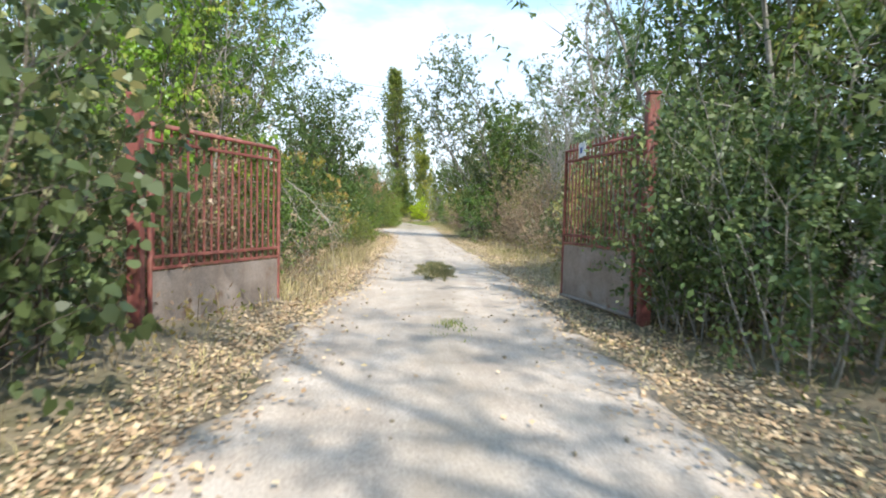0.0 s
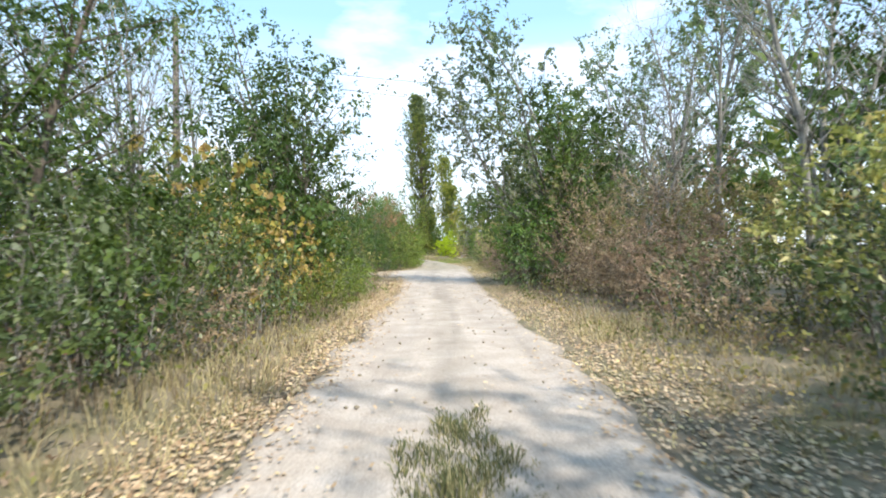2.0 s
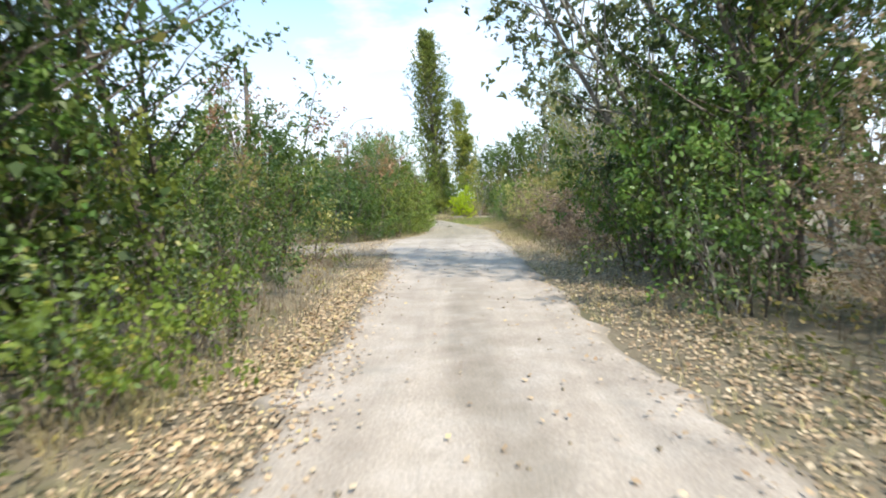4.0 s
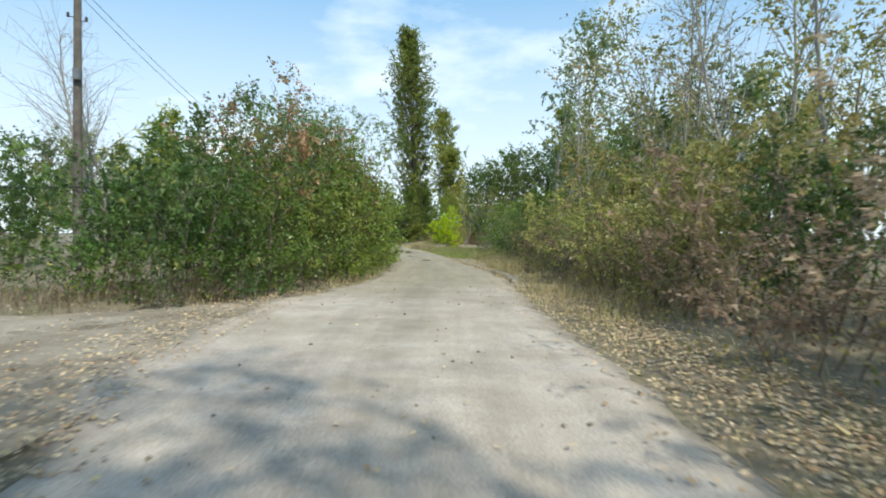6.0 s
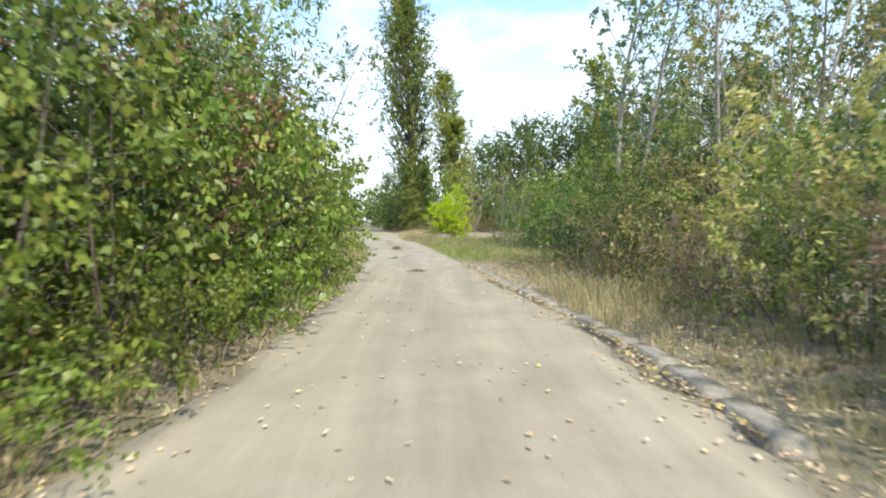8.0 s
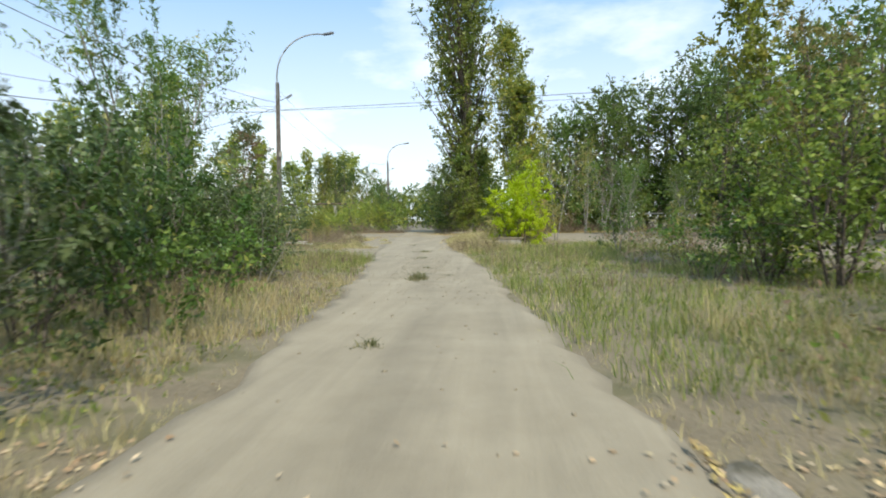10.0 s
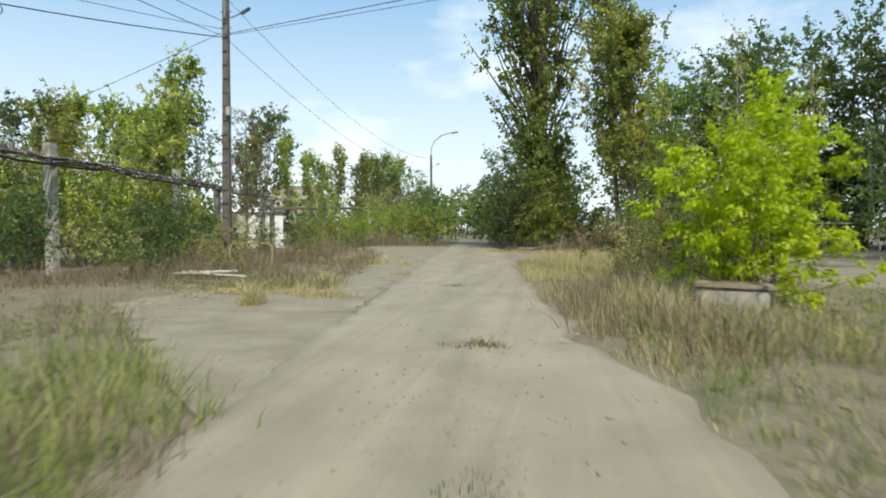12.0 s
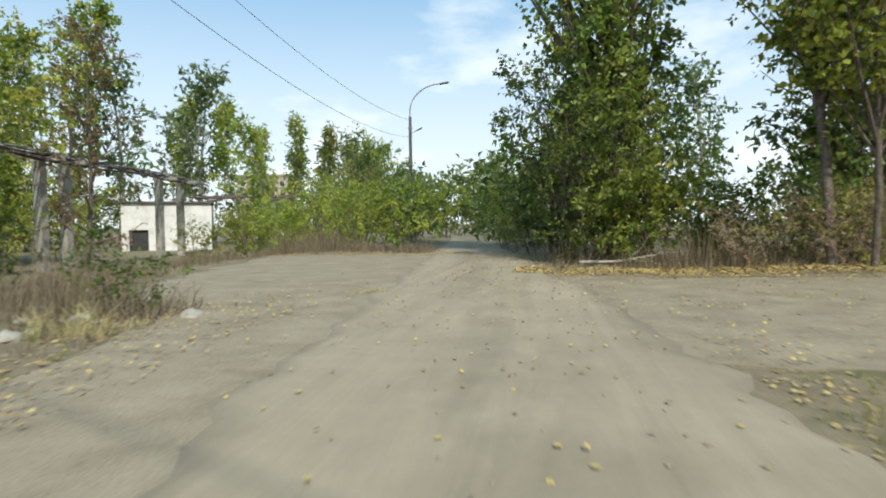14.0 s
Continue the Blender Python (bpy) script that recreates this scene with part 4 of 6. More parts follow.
brown_bush = Kind("bush", "tall half-dead shrub with tan and olive withered leaves", "bush", SHRUB, TWIG, T_LEAF, 226, h=3.9, stems=9, lean=0.42, start=0.12, nb=10, blen=1.2, bang=46, nt=5, tlen=0.6, nl=11, leaf=0.07, r0=0.022, spread=0.8, shape="vase", wob=0.18, twigs=True, plain=True)
vine = Kind("bush", "shrub with large yellow and orange vine leaves", "bush", SHRUB, BARK, Y_LEAF, 27, h=3.6, stems=6, lean=0.35, start=0.06, nb=9, blen=0.85, bang=62, nt=4, tlen=0.45, nl=4.6, leaf=0.12, r0=0.025, spread=0.5, wide=0.95, droop=1.3, heart=True)
lime = Kind("bush", "bright lime-green maple shrub at the roadside", "bush", SHRUB, BARK, G_LIME, 28, h=4.0, stems=7, lean=0.42, start=0.04, nb=14, blen=1.15, bang=66, nt=6, tlen=0.42, nl=26, leaf=0.095, r0=0.035, spread=0.4, wide=0.5, shape="cone", droop=0.95, patchy=0.6)
broad = Kind("bush", "broad-leaved green shrub with pale hanging leaves", "bush", SHRUB, BARK, G_GREY, 29, h=3.4, stems=6, lean=0.4, start=0.05, nb=11, blen=0.95, bang=60, nt=5, tlen=0.5, nl=5, leaf=0.105, r0=0.025, spread=0.5, wide=0.85, droop=0.8, heart=True)

hedge = Kind("bush", "broad-leaved yellow-green hedge shrub hanging over the road edge", "bush", SHRUB, BARK, G_YELLOW, 30, h=3.9, stems=7, lean=0.34, start=0.03, nb=12, blen=1.0, bang=62, nt=5, tlen=0.5, nl=8, leaf=0.112, r0=0.03, spread=0.5, wide=0.6, droop=1.1)
thick_tree = Kind("tree", "thick many-stemmed green tree leafy to the ground", "tree", TREES, BARK, G_YELLOW, 48, h=6.0, stems=5, lean=0.24, start=0.04, nb=17, blen=1.3, bang=62, nt=6, tlen=0.6, nl=8, leaf=0.13, r0=0.06, wide=0.6, droop=0.6)
thick_dark = Kind("tree", "thick dark green tree leafy to the ground", "tree", TREES, BARK, G_DARK, 49, h=6.4, stems=5, lean=0.22, start=0.04, nb=17, blen=1.35, bang=62, nt=6, tlen=0.6, nl=8, leaf=0.13, r0=0.06, wide=0.6, droop=0.6)
thick_fresh = Kind("tree", "many-stemmed fresh green tree leafy to the ground", "tree", TREES, BARK, G_FRESH, 50, h=6.4, stems=5, lean=0.2, start=0.04, nb=17, blen=1.3, bang=62, nt=6, tlen=0.6, nl=8, leaf=0.13, r0=0.06, wide=0.6, droop=0.6)
sapling = Kind("tree", "slender green feathery-leaved young tree", "tree", TREES, PALEBARK, G_MID, 31, h=6.6, stems=3, lean=0.16, start=0.18, nb=18, blen=1.6, bang=60, nt=6, tlen=0.65, nl=12, leaf=0.11, r0=0.055, wide=0.42, droop=0.5, plain=True)
leafy_tree = Kind("tree", "dark leafy tree overhanging the track", "tree", TREES, BARK, G_DARK, 32, h=8.4, stems=2, lean=0.14, start=0.2, nb=28, blen=2.2, bang=60, nt=7, tlen=0.8, nl=13.5, leaf=0.112, r0=0.1, wide=0.6, droop=0.5, shape="round", patchy=0.5)
aspen = Kind("tree", "tall airy aspen with pale bark and sparse crown", "tree", TREES, PALEBARK, G_GREY, 33, h=12.5, stems=2, lean=0.10, start=0.25, nb=28, blen=2.5, bang=50, nt=7, tlen=0.9, nl=18, leaf=0.13, r0=0.12, wide=0.8, droop=0.6, shape="round", plain=True, patchy=0.55)
aspen_y = Kind("tree", "tall thin aspen with yellowing leaves", "tree", TREES, PALEBARK, G_OLIVE, 34, h=10.5, stems=2, lean=0.08, start=0.2, nb=28, blen=1.8, bang=44, nt=6, tlen=0.8, nl=5.5, leaf=0.115, r0=0.08, wide=0.8, droop=0.6, shape="round", plain=True)
bare = Kind("tree", "bare twiggy tree without leaves", "tree", TREES, PALEBARK, B_LEAF, 35, h=8.5, stems=2, lean=0.1, start=0.3, nb=32, blen=2.0, bang=45, nt=6, tlen=0.9, nl=0.3, leaf=0.06, r0=0.09, wob=0.2, twigs=True)
conifer = Kind("tree", "dense dark upright tree", "tree", TREES, BARK, G_DEEP, 36, h=10.0, stems=2, lean=0.08, start=0.08, nb=34, blen=2.1, bang=62, nt=6, tlen=0.8, nl=9, leaf=0.2, r0=0.14, shape="round", droop=0.4, plain=True, wide=0.75)
poplar = Kind("tree", "very tall columnar poplar with dense upright crown", "tree", "tall poplars", BARK, G_POPLAR, 37, h=29.5, stems=1, lean=0.02, start=0.08, nb=215, blen=6.5, bang=34, nt=11, tlen=1.3, nl=16, leaf=0.24, r0=0.3, shape="column", up=0.16, wide=0.75, droop=0.35, wob=0.09, bow=1.5, patchy=0.35)
poplar_b = Kind("tree", "tall narrow poplar with thin yellow-green crown", "tree", "tall poplars", BARK, G_TURN, 38, h=18.0, stems=2, lean=0.04, start=0.2, nb=95, blen=3.9, bang=34, nt=9, tlen=1.0, nl=16, leaf=0.18, r0=0.14, shape="column", up=0.14, wide=0.75, droop=0.35, wob=0.1, spread=0.7, patchy=0.5)
far_green = Kind("tree", "distant green poplar with upright crown", "tree", "background trees", PALEBARK, G_FAR, 41, h=17.0, stems=1, lean=0.04, start=0.12, nb=50, blen=3.4, bang=38, nt=7, tlen=1.4, nl=14, leaf=0.32, r0=0.2, shape="round", up=0.12, wide=0.8, plain=True, patchy=0.6)
far_grey = Kind("tree", "distant grey-green tree with airy crown", "tree", "background trees", PALEBARK, G_GREY, 42, h=15.0, stems=2, lean=0.08, start=0.15, nb=26, blen=3.1, bang=44, nt=7, tlen=1.4, nl=5, leaf=0.38, r0=0.16, shape="round", up=0.1, wide=0.8, plain=True)
far_olive = Kind("tree", "distant yellowing brown-green tree", "tree", "background trees", BARK, G_OLIVE, 43, h=12.0, stems=2, lean=0.1, start=0.12, nb=26, blen=2.8, bang=52, nt=7, tlen=1.2, nl=10, leaf=0.25, r0=0.16, shape="round", plain=True)
far_brown = Kind("tree", "reddish-brown thin-crowned tree beside the pipe rack", "tree", "background trees", BARK, RUSTY, 44, h=11.5, stems=1, lean=0.05, start=0.12, nb=40, blen=2.9, bang=58, nt=7, tlen=0.9, nl=18, leaf=0.15, r0=0.15, shape="round", twigs=True, patchy=0.5)
far_slim = Kind("tree", "distant slender green poplar with pale trunk", "tree", "background trees", PALEBARK, G_FAR, 47, h=16.0, stems=1, lean=0.04, start=0.3, nb=46, blen=2.2, bang=36, nt=6, tlen=1.1, nl=13, leaf=0.27, r0=0.17, shape="round", up=0.12, wide=0.8, plain=True, patchy=0.7)
far_bush = Kind("bush", "distant rounded green thicket", "bush", "background thickets", BARK, G_DEEP, 45, h=4.2, stems=5, lean=0.4, start=0.05, nb=8, blen=1.8, bang=60, nt=5, tlen=0.9, nl=7, leaf=0.26, r0=0.05, spread=0.8, plain=True, wide=0.75)
far_bush_y = Kind("bush", "distant yellow-green leafy thicket", "bush", "background thickets", BARK, G_FAR, 46, h=3.8, stems=5, lean=0.4, start=0.05, nb=9, blen=1.7, bang=60, nt=5, tlen=0.9, nl=12, leaf=0.19, r0=0.05, spread=0.8, plain=True)

R = random.Random(77)


LOW = {
    shrub_a: Kind("bush", "low mid-green leafy shrub at the roadside", "bush", SHRUB, BARK, G_MID, 121, h=3.2, stems=5, lean=0.5, start=0.03, nb=7, blen=1.1, bang=58, nt=4, tlen=0.6, nl=5.5, leaf=0.19, r0=0.04, spread=0.6, droop=0.5),
    shrub_c: Kind("bush", "low grey-green shrub with fading leaves", "bush", SHRUB, PALEBARK, G_GREY, 123, h=3.1, stems=5, lean=0.48, start=0.05, nb=7, blen=1.0, bang=52, nt=4, tlen=0.6, nl=5.5, leaf=0.17, r0=0.035, spread=0.7, shape="vase"),
    shrub_d: Kind("bush", "low olive and yellowing autumn shrub", "bush", SHRUB, BARK, G_OLIVE, 124, h=3.0, stems=5, lean=0.5, start=0.03, nb=7, blen=1.0, bang=54, nt=4, tlen=0.6, nl=5.5, leaf=0.17, r0=0.035, spread=0.7, droop=0.5),
    hedge: Kind("bush", "low yellow-green shrub hanging over the road edge", "bush", SHRUB, BARK, G_YELLOW, 130, h=3.4, stems=6, lean=0.6, start=0.02, nb=8, blen=1.3, bang=64, nt=5, tlen=0.6, nl=6, leaf=0.17, r0=0.035, spread=0.7, droop=0.9),
    dry_bush: Kind("bush", "low thicket of brown twigs and withered leaves", "bush", SHRUB, TWIG, B_LEAF, 126, h=2.3, stems=6, lean=0.6, start=0.1, nb=6, blen=0.85, bang=46, nt=3, tlen=0.5, nl=8, leaf=0.1, r0=0.018, spread=0.7, shape="vase", wob=0.2, twigs=True, plain=True),
}


def some(kind, places, jitter=0.0):
    for x, y, s in places:
        (LOW.get(kind, kind) if s < 0.56 else kind).put(x + R.uniform(-jitter, jitter), y + R.uniform(-jitter, jitter), s, R.uniform(0, 360))


# by the gate, left and right of the track
some(broad, [(-2.3, 3.3, 0.85), (-2.9, 4.6, 1.0), (-2.6, 2.0, 0.8), (-2.5, 4.7, 0.6), (-4.6, 3.0, 1.2), (-4.6, 6.6, 1.2), (-3.7, 0.6, 1.1), (-3.4, 6.0, 0.75)])
some(leafy_tree, [(-5.4, 6.2, 0.9)])
some(thick_fresh, [(-3.5, 9.2, 0.8)])
some(sapling, [(-3.0, 10.0, 0.95)])
some(brown_bush, [(-3.3, 8.4, 0.65)])
some(shrub_c, [(3.9, 5.9, 0.75), (4.6, 6.4, 1.0), (4.5, 4.9, 0.95), (5.3, 3.2, 1.1), (4.2, 8.2, 0.7), (4.4, 2.2, 0.8)])
some(shrub_b, [(6.2, 5.6, 1.2), (6.5, 2.2, 1.25), (5.8, 8.2, 1.1)])
# the three with y below 2 are never in view; placed as shade trees
some(leafy_tree, [(6.4, 7.2, 1.0), (7.4, 1.0, 1.05), (11.0, -4.0, 1.2), (11.0, 11.0, 1.0), (6.5, 9.4, 0.85), (-6.8, 0.6, 1.0)])
some(shrub_c, [(3.45, 5.9, 0.6), (3.75, 5.2, 0.7), (3.6, 6.6, 0.72), (3.9, 7.4, 0.75), (3.5, 4.5, 0.5), (-3.3, 6.9, 0.65), (-2.9, 7.9, 0.6)])
# unseen tree beside the start, added so its shade falls on the track
some(leafy_tree, [(4.5, -1.6, 1.15)])
some(sapling, [(4.9, 9.2, 1.15), (5.4, 7.4, 1.2)])
some(thick_dark, [(5.5, 9.2, 0.98)])
some(dry_bush, [(-2.75, 7.9, 0.8), (-2.95, 7.2, 0.7), (-2.5, 8.5, 0.65), (-3.4, 7.8, 0.9)])
some(shrub_b, [(4.4, 5.7, 0.8), (4.2, 7.0, 0.8)])
# left wall of scrub along the dirt track
some(sapling, [(-3.4, 12.0, 0.95), (-4.6, 14.4, 1.1), (-4.0, 10.3, 0.9), (-6.2, 11.4, 1.1), (-5.6, 17.6, 1.15), (-7.6, 14.0, 1.2)])
some(thick_tree, [(-5.4, 15.6, 0.95), (-6.4, 20.6, 0.75)])
some(shrub_b, [(-2.9, 14.0, 0.8), (-3.4, 12.0, 0.85), (-3.2, 17.2, 0.8), (-3.6, 20.4, 0.9), (-4.4, 23.6, 0.95), (-5.0, 15.6, 1.05)])
some(shrub_a, [(-2.5, 9.9, 0.6), (-2.9, 19.2, 0.7), (-2.5, 15.8, 0.55), (-3.0, 26.4, 0.85), (-2.5, 30.4, 0.7), (-2.8, 33.0, 0.8), (-2.3, 12.6, 0.5)])
some(hedge, [(-3.3, 10.6, 0.8), (-3.0, 12.8, 0.75), (-2.6, 27.8, 0.7), (-3.6, 31.4, 0.8)])
some(dry_bush, [(-2.0, 11.8, 0.5), (-2.1, 17.4, 0.5), (-1.8, 10.2, 0.4)])
some(shrub_c, [(-2.3, 14.6, 0.6), (-2.4, 16.6, 0.62), (-2.2, 19.6, 0.5)])
some(shrub_c, [(-2.1, 11.2, 0.42), (-2.2, 13.6, 0.5), (-2.2, 15.6, 0.48), (-2.1, 18.0, 0.42), (-1.9, 20.6, 0.42), (-1.6, 25.8, 0.36), (-1.8, 28.6, 0.45), (-1.9, 31.6, 0.4)])
some(thick_dark, [(-3.1, 26.4, 1.05), (-3.5, 25.0, 0.8), (-3.6, 27.4, 0.95), (-4.6, 30.4, 0.85)])
some(hedge, [(-1.5, 21.2, 0.3), (-1.5, 22.8, 0.34), (-1.45, 24.4, 0.36), (-1.4, 26.0, 0.34), (-1.5, 27.6, 0.34)])
some(vine, [(-2.3, 22.8, 0.55), (-2.7, 24.3, 0.9), (-2.6, 22.2, 0.9), (-3.4, 21.6, 0.95), (-2.0, 25.2, 0.45)])
some(leafy_tree, [(-2.9, 28.2, 1.0), (-2.9, 30.4, 0.8), (-8.4, 17.0, 1.0), (-5.3, 18.4, 0.9)])
some(aspen, [(-8.6, 17.0, 0.9), (-9.8, 23.0, 0.85), (-9.2, 10.0, 0.9)])
some(bare, [(-8.4, 32.6, 1.1), (-6.4, 19.8, 0.9), (-9.2, 36.5, 1.0), (-7.4, 27.6, 1.0), (-6.2, 24.4, 0.9)])
some(sapling, [(-7.0, 24.8, 1.25), (-8.2, 23.2, 1.15)])
some(shrub_d, [(-3.6, 35.6, 0.85), (-4.6, 38.2, 0.9), (-6.6, 36.4, 1.0), (-5.6, 33.0, 1.05), (-2.6, 37.6, 0.55)])
some(shrub_b, [(-3.2, 36.6, 1.2)])
some(shrub_r, [(-4.4, 38.6, 1.1)])
# right wall of scrub along the dirt track
some(shrub_d, [(5.4, 13.0, 0.75), (5.2, 10.8, 0.7), (6.4, 13.0, 1.1), (6.6, 18.8, 0.75)])
some(shrub_d, [(6.3, 16.4, 1.0)])
some(vine, [(6.9, 15.6, 0.85)])
some(shrub_c, [(6.0, 18.2, 0.65), (5.5, 19.6, 0.5), (7.4, 17.2, 0.95)])
some(broad, [(7.2, 14.8, 0.85), (7.6, 19.4, 0.8)])
some(vine, [(6.6, 12.0, 0.9)])
some(leafy_tree, [(9.4, 20.2, 0.95), (9.6, 13.6, 1.0), (11.0, 16.6, 1.05), (5.6, 30.2, 0.85), (11.6, 25.4, 0.9)])
some(dry_bush, [(5.3, 23.8, 0.7), (5.3, 26.4, 0.7), (5.3, 20.4, 0.8), (5.7, 22.8, 0.7), (5.5, 25.2, 0.65), (4.7, 17.6, 0.5), (5.1, 27.6, 0.7)])
some(brown_bush, [(6.1, 26.4, 0.8), (6.8, 24.4, 0.75), (5.9, 28.2, 0.7), (6.0, 22.2, 0.72)])
some(shrub_c, [(7.0, 25.6, 0.95)])
some(shrub_c, [(4.5, 12.2, 0.5), (4.7, 14.8, 0.5), (4.7, 19.0, 0.45), (4.0, 29.0, 0.5)])
some(shrub_d, [(7.2, 23.0, 0.9), (6.4, 27.6, 0.8)])
some(shrub_a, [(4.4, 29.2, 0.85), (4.5, 31.6, 1), (4.5, 34.0, 0.85), (5.4, 32.8, 1.2)])
some(conifer, [(5.9, 31.0, 0.66), (6.6, 33.6, 0.7)])
some(bare, [(8.0, 20.6, 1), (9.6, 22.8, 1.1), (7.8, 27.6, 0.9), (6.0, 24.4, 0.7)])
aspen.put(6.3, 33.4, 0.74, 40, 40, -88)
aspen.put(6.6, 32.4, 0.85, 250, 16, -80)
aspen.put(9.8, 36.2, 0.85, 160, 5, -90)
some(aspen, [(10.8, 33.5, 0.95), (10.5, 30.0, 1.0), (14.5, 18.0, 1.0), (14.0, 9.0, 0.95)])
some(leafy_tree, [(7.6, 36.4, 0.95)])
some(dry_bush, [(4.4, 37.0, 0.8), (4.5, 39.6, 0.85), (4.7, 42.4, 0.9)])
some(shrub_b, [(5.4, 36.8, 0.8), (5.8, 40.6, 0.85), (6.0, 44.0, 0.8)])
# left hedge at the side track
some(shrub_b, [(-3.4, 47.8, 0.95), (-2.4, 55.0, 1.05), (-5.4, 48.8, 0.85), (-2.5, 61.2, 1.05)])
some(hedge, [(-1.6, 52.6, 0.75), (-1.55, 54.4, 0.85), (-1.6, 56.4, 0.95), (-1.65, 58.4, 0.95), (-1.7, 60.4, 1.0), (-1.7, 62.4, 0.95), (-1.8, 64.4, 0.85), (-2.6, 57.2, 1.25), (-2.7, 60.0, 1.3), (-2.6, 63.4, 1.2), (-2.5, 50.6, 0.8)])
some(shrub_a, [(-2.6, 49.2, 0.8), (-4.0, 50.4, 1.2), (-3.4, 53.4, 1.25), (-3.6, 57.6, 1.3)])
some(shrub_a, [(-3.6, 46.9, 0.4), (-2.8, 47.9, 0.42), (-4.7, 47.5, 0.42), (-6.0, 47.9, 0.4), (-2.1, 48.9, 0.42), (-1.7, 50.4, 0.42), (-7.2, 48.2, 0.38)])
some(shrub_c, [(-3.2, 46.6, 0.3), (-5.3, 47.0, 0.32), (-2.2, 47.9, 0.3), (-8.0, 48.6, 0.4)])
some(hedge, [(-1.0, 52.6, 0.3), (-1.0, 53.9, 0.34), (-0.95, 55.2, 0.36), (-0.95, 56.6, 0.34), (-1.0, 58.0, 0.38), (-1.0, 59.5, 0.36), (-1.05, 61.0, 0.4), (-1.1, 62.6, 0.38), (-1.2, 64.4, 0.4)])
some(shrub_r, [(-2.1, 57.2, 0.9), (-2.2, 61.4, 0.95)])
some(shrub_r, [(-3.0, 51.8, 1.05), (-4.0, 54.8, 1.15), (-3.6, 59.6, 1.25), (-3.6, 63.0, 1.25)])
some(sapling, [(-2.7, 66.4, 1.0), (-3.4, 64.8, 1.05), (-3.4, 61.0, 0.95), (-3.2, 57.4, 0.85), (-3.4, 54.0, 0.8)])
some(shrub_c, [(-5.8, 57.0, 1.2), (-2.6, 68.2, 0.7)])
some(shrub_b, [(-12.6, 51.2, 0.7), (-13.4, 49.4, 0.9), (-12.4, 56.6, 1.2), (-15.6, 54.4, 1.3), (-9.2, 59.6, 1.2), (-6.6, 61.8, 1.2)])
some(bare, [(-11.4, 60.4, 1.05), (-13.6, 62.6, 0.9)])
some(far_bush, [(-17.0, 60.0, 1.1), (-20.0, 52.0, 1.2), (-14.0, 66.0, 1.0), (-18.0, 45.0, 1.1), (-14.5, 38.0, 1.2), (-13.0, 32.0, 1.3), (-13.0, 24.0, 1.5), (-12.0, 16.0, 1.5), (-11.0, 6.0, 1.5)])
# right thicket between the side track and the open ground
some(shrub_d, [(5.2, 46.6, 0.75), (5.0, 49.4, 0.7), (5.8, 52.0, 0.85), (5.6, 55.4, 0.8), (6.6, 48.0, 1.05)])
some(hedge, [(7.2, 54.0, 0.9), (6.7, 58.8, 0.75)])
some(shrub_a, [(7.4, 51.2, 1.15), (6.6, 55.8, 0.8)])
some(dry_bush, [(5.0, 45.6, 0.6), (5.4, 49.6, 0.65), (5.6, 53.8, 0.7), (5.6, 58.4, 0.65), (5.4, 62.8, 0.6), (5.9, 50.8, 1.0)])
some(shrub_d, [(5.2, 47.6, 0.5), (5.5, 51.8, 0.55), (5.6, 56.2, 0.55), (5.5, 60.4, 0.5), (6.2, 57.4, 0.65), (6.2, 46.8, 1.0), (6.4, 50.4, 1.05), (7.6, 47.0, 1.2)])
some(shrub_c, [(5.1, 46.8, 0.4), (5.6, 55.0, 0.42), (5.2, 64.6, 0.5), (4.8, 67.0, 0.4)])
some(aspen_y, [(8.2, 52.6, 0.85), (9.4, 48.6, 0.95), (8.0, 62.6, 0.85), (9.8, 58.0, 1.0), (11.0, 54.0, 1.05), (9.0, 44.2, 0.9)])
some(shrub_d, [(6.2, 60.4, 0.75), (6.0, 64.8, 0.8), (6.9, 62.6, 0.9)])
some(hedge, [(6.2, 66.6, 0.6), (7.0, 68.4, 0.7)])
some(shrub_b, [(5.8, 68.8, 0.6), (7.6, 66.2, 0.75)])
some(shrub_a, [(5.6, 62.8, 0.8), (5.3, 66.6, 0.75), (7.4, 70.4, 1.0)])
some(thick_tree, [(8.8, 70.6, 0.85)])
some(aspen_y, [(12.0, 66.6, 0.85), (12.5, 70.0, 0.8)])
some(bare, [(8.6, 50.4, 0.9)])
aspen.put(9.2, 74.2, 1.12, 70)
aspen_y.put(8.6, 62.4, 1.0, 20, 14, 80)
some(thick_tree, [(6.6, 76.8, 0.7), (7.0, 75.2, 0.8), (7.8, 79.2, 0.6)])
some(far_bush, [(13.0, 48.0, 1.2), (13.5, 56.0, 1.0), (13.5, 62.0, 1.0), (13.0, 40.0, 1.3), (13.0, 32.0, 1.3), (12.5, 24.0, 1.5), (12.5, 12.0, 1.5), (11.5, 2.0, 1.5), (15.5, 70.0, 1.2)])
# open ground with the lamp post
lime.put(2.45, 92.1, 1.0, 20)
some(shrub_a, [(-9.6, 109.6, 0.36)])
some(shrub_b, [(-3.9, 72.4, 0.8), (-4.6, 74.4, 0.85), (-3.6, 70.4, 0.85), (-5.0, 76.8, 0.7)])
some(shrub_a, [(5.3, 76.4, 0.5), (6.2, 76.0, 0.5)])
some(shrub_a, [(-3.2, 73.6, 0.45), (-2.9, 71.6, 0.5), (-4.0, 76.0, 0.5)])
some(dry_bush, [(5.2, 82.2, 0.5), (7.8, 85.2, 0.6)])
some(shrub_a, [(5.7, 86.3, 0.45)])
some(shrub_d, [(6.6, 83.6, 0.5), (6.2, 80.6, 0.4), (8.6, 83.0, 0.5)])
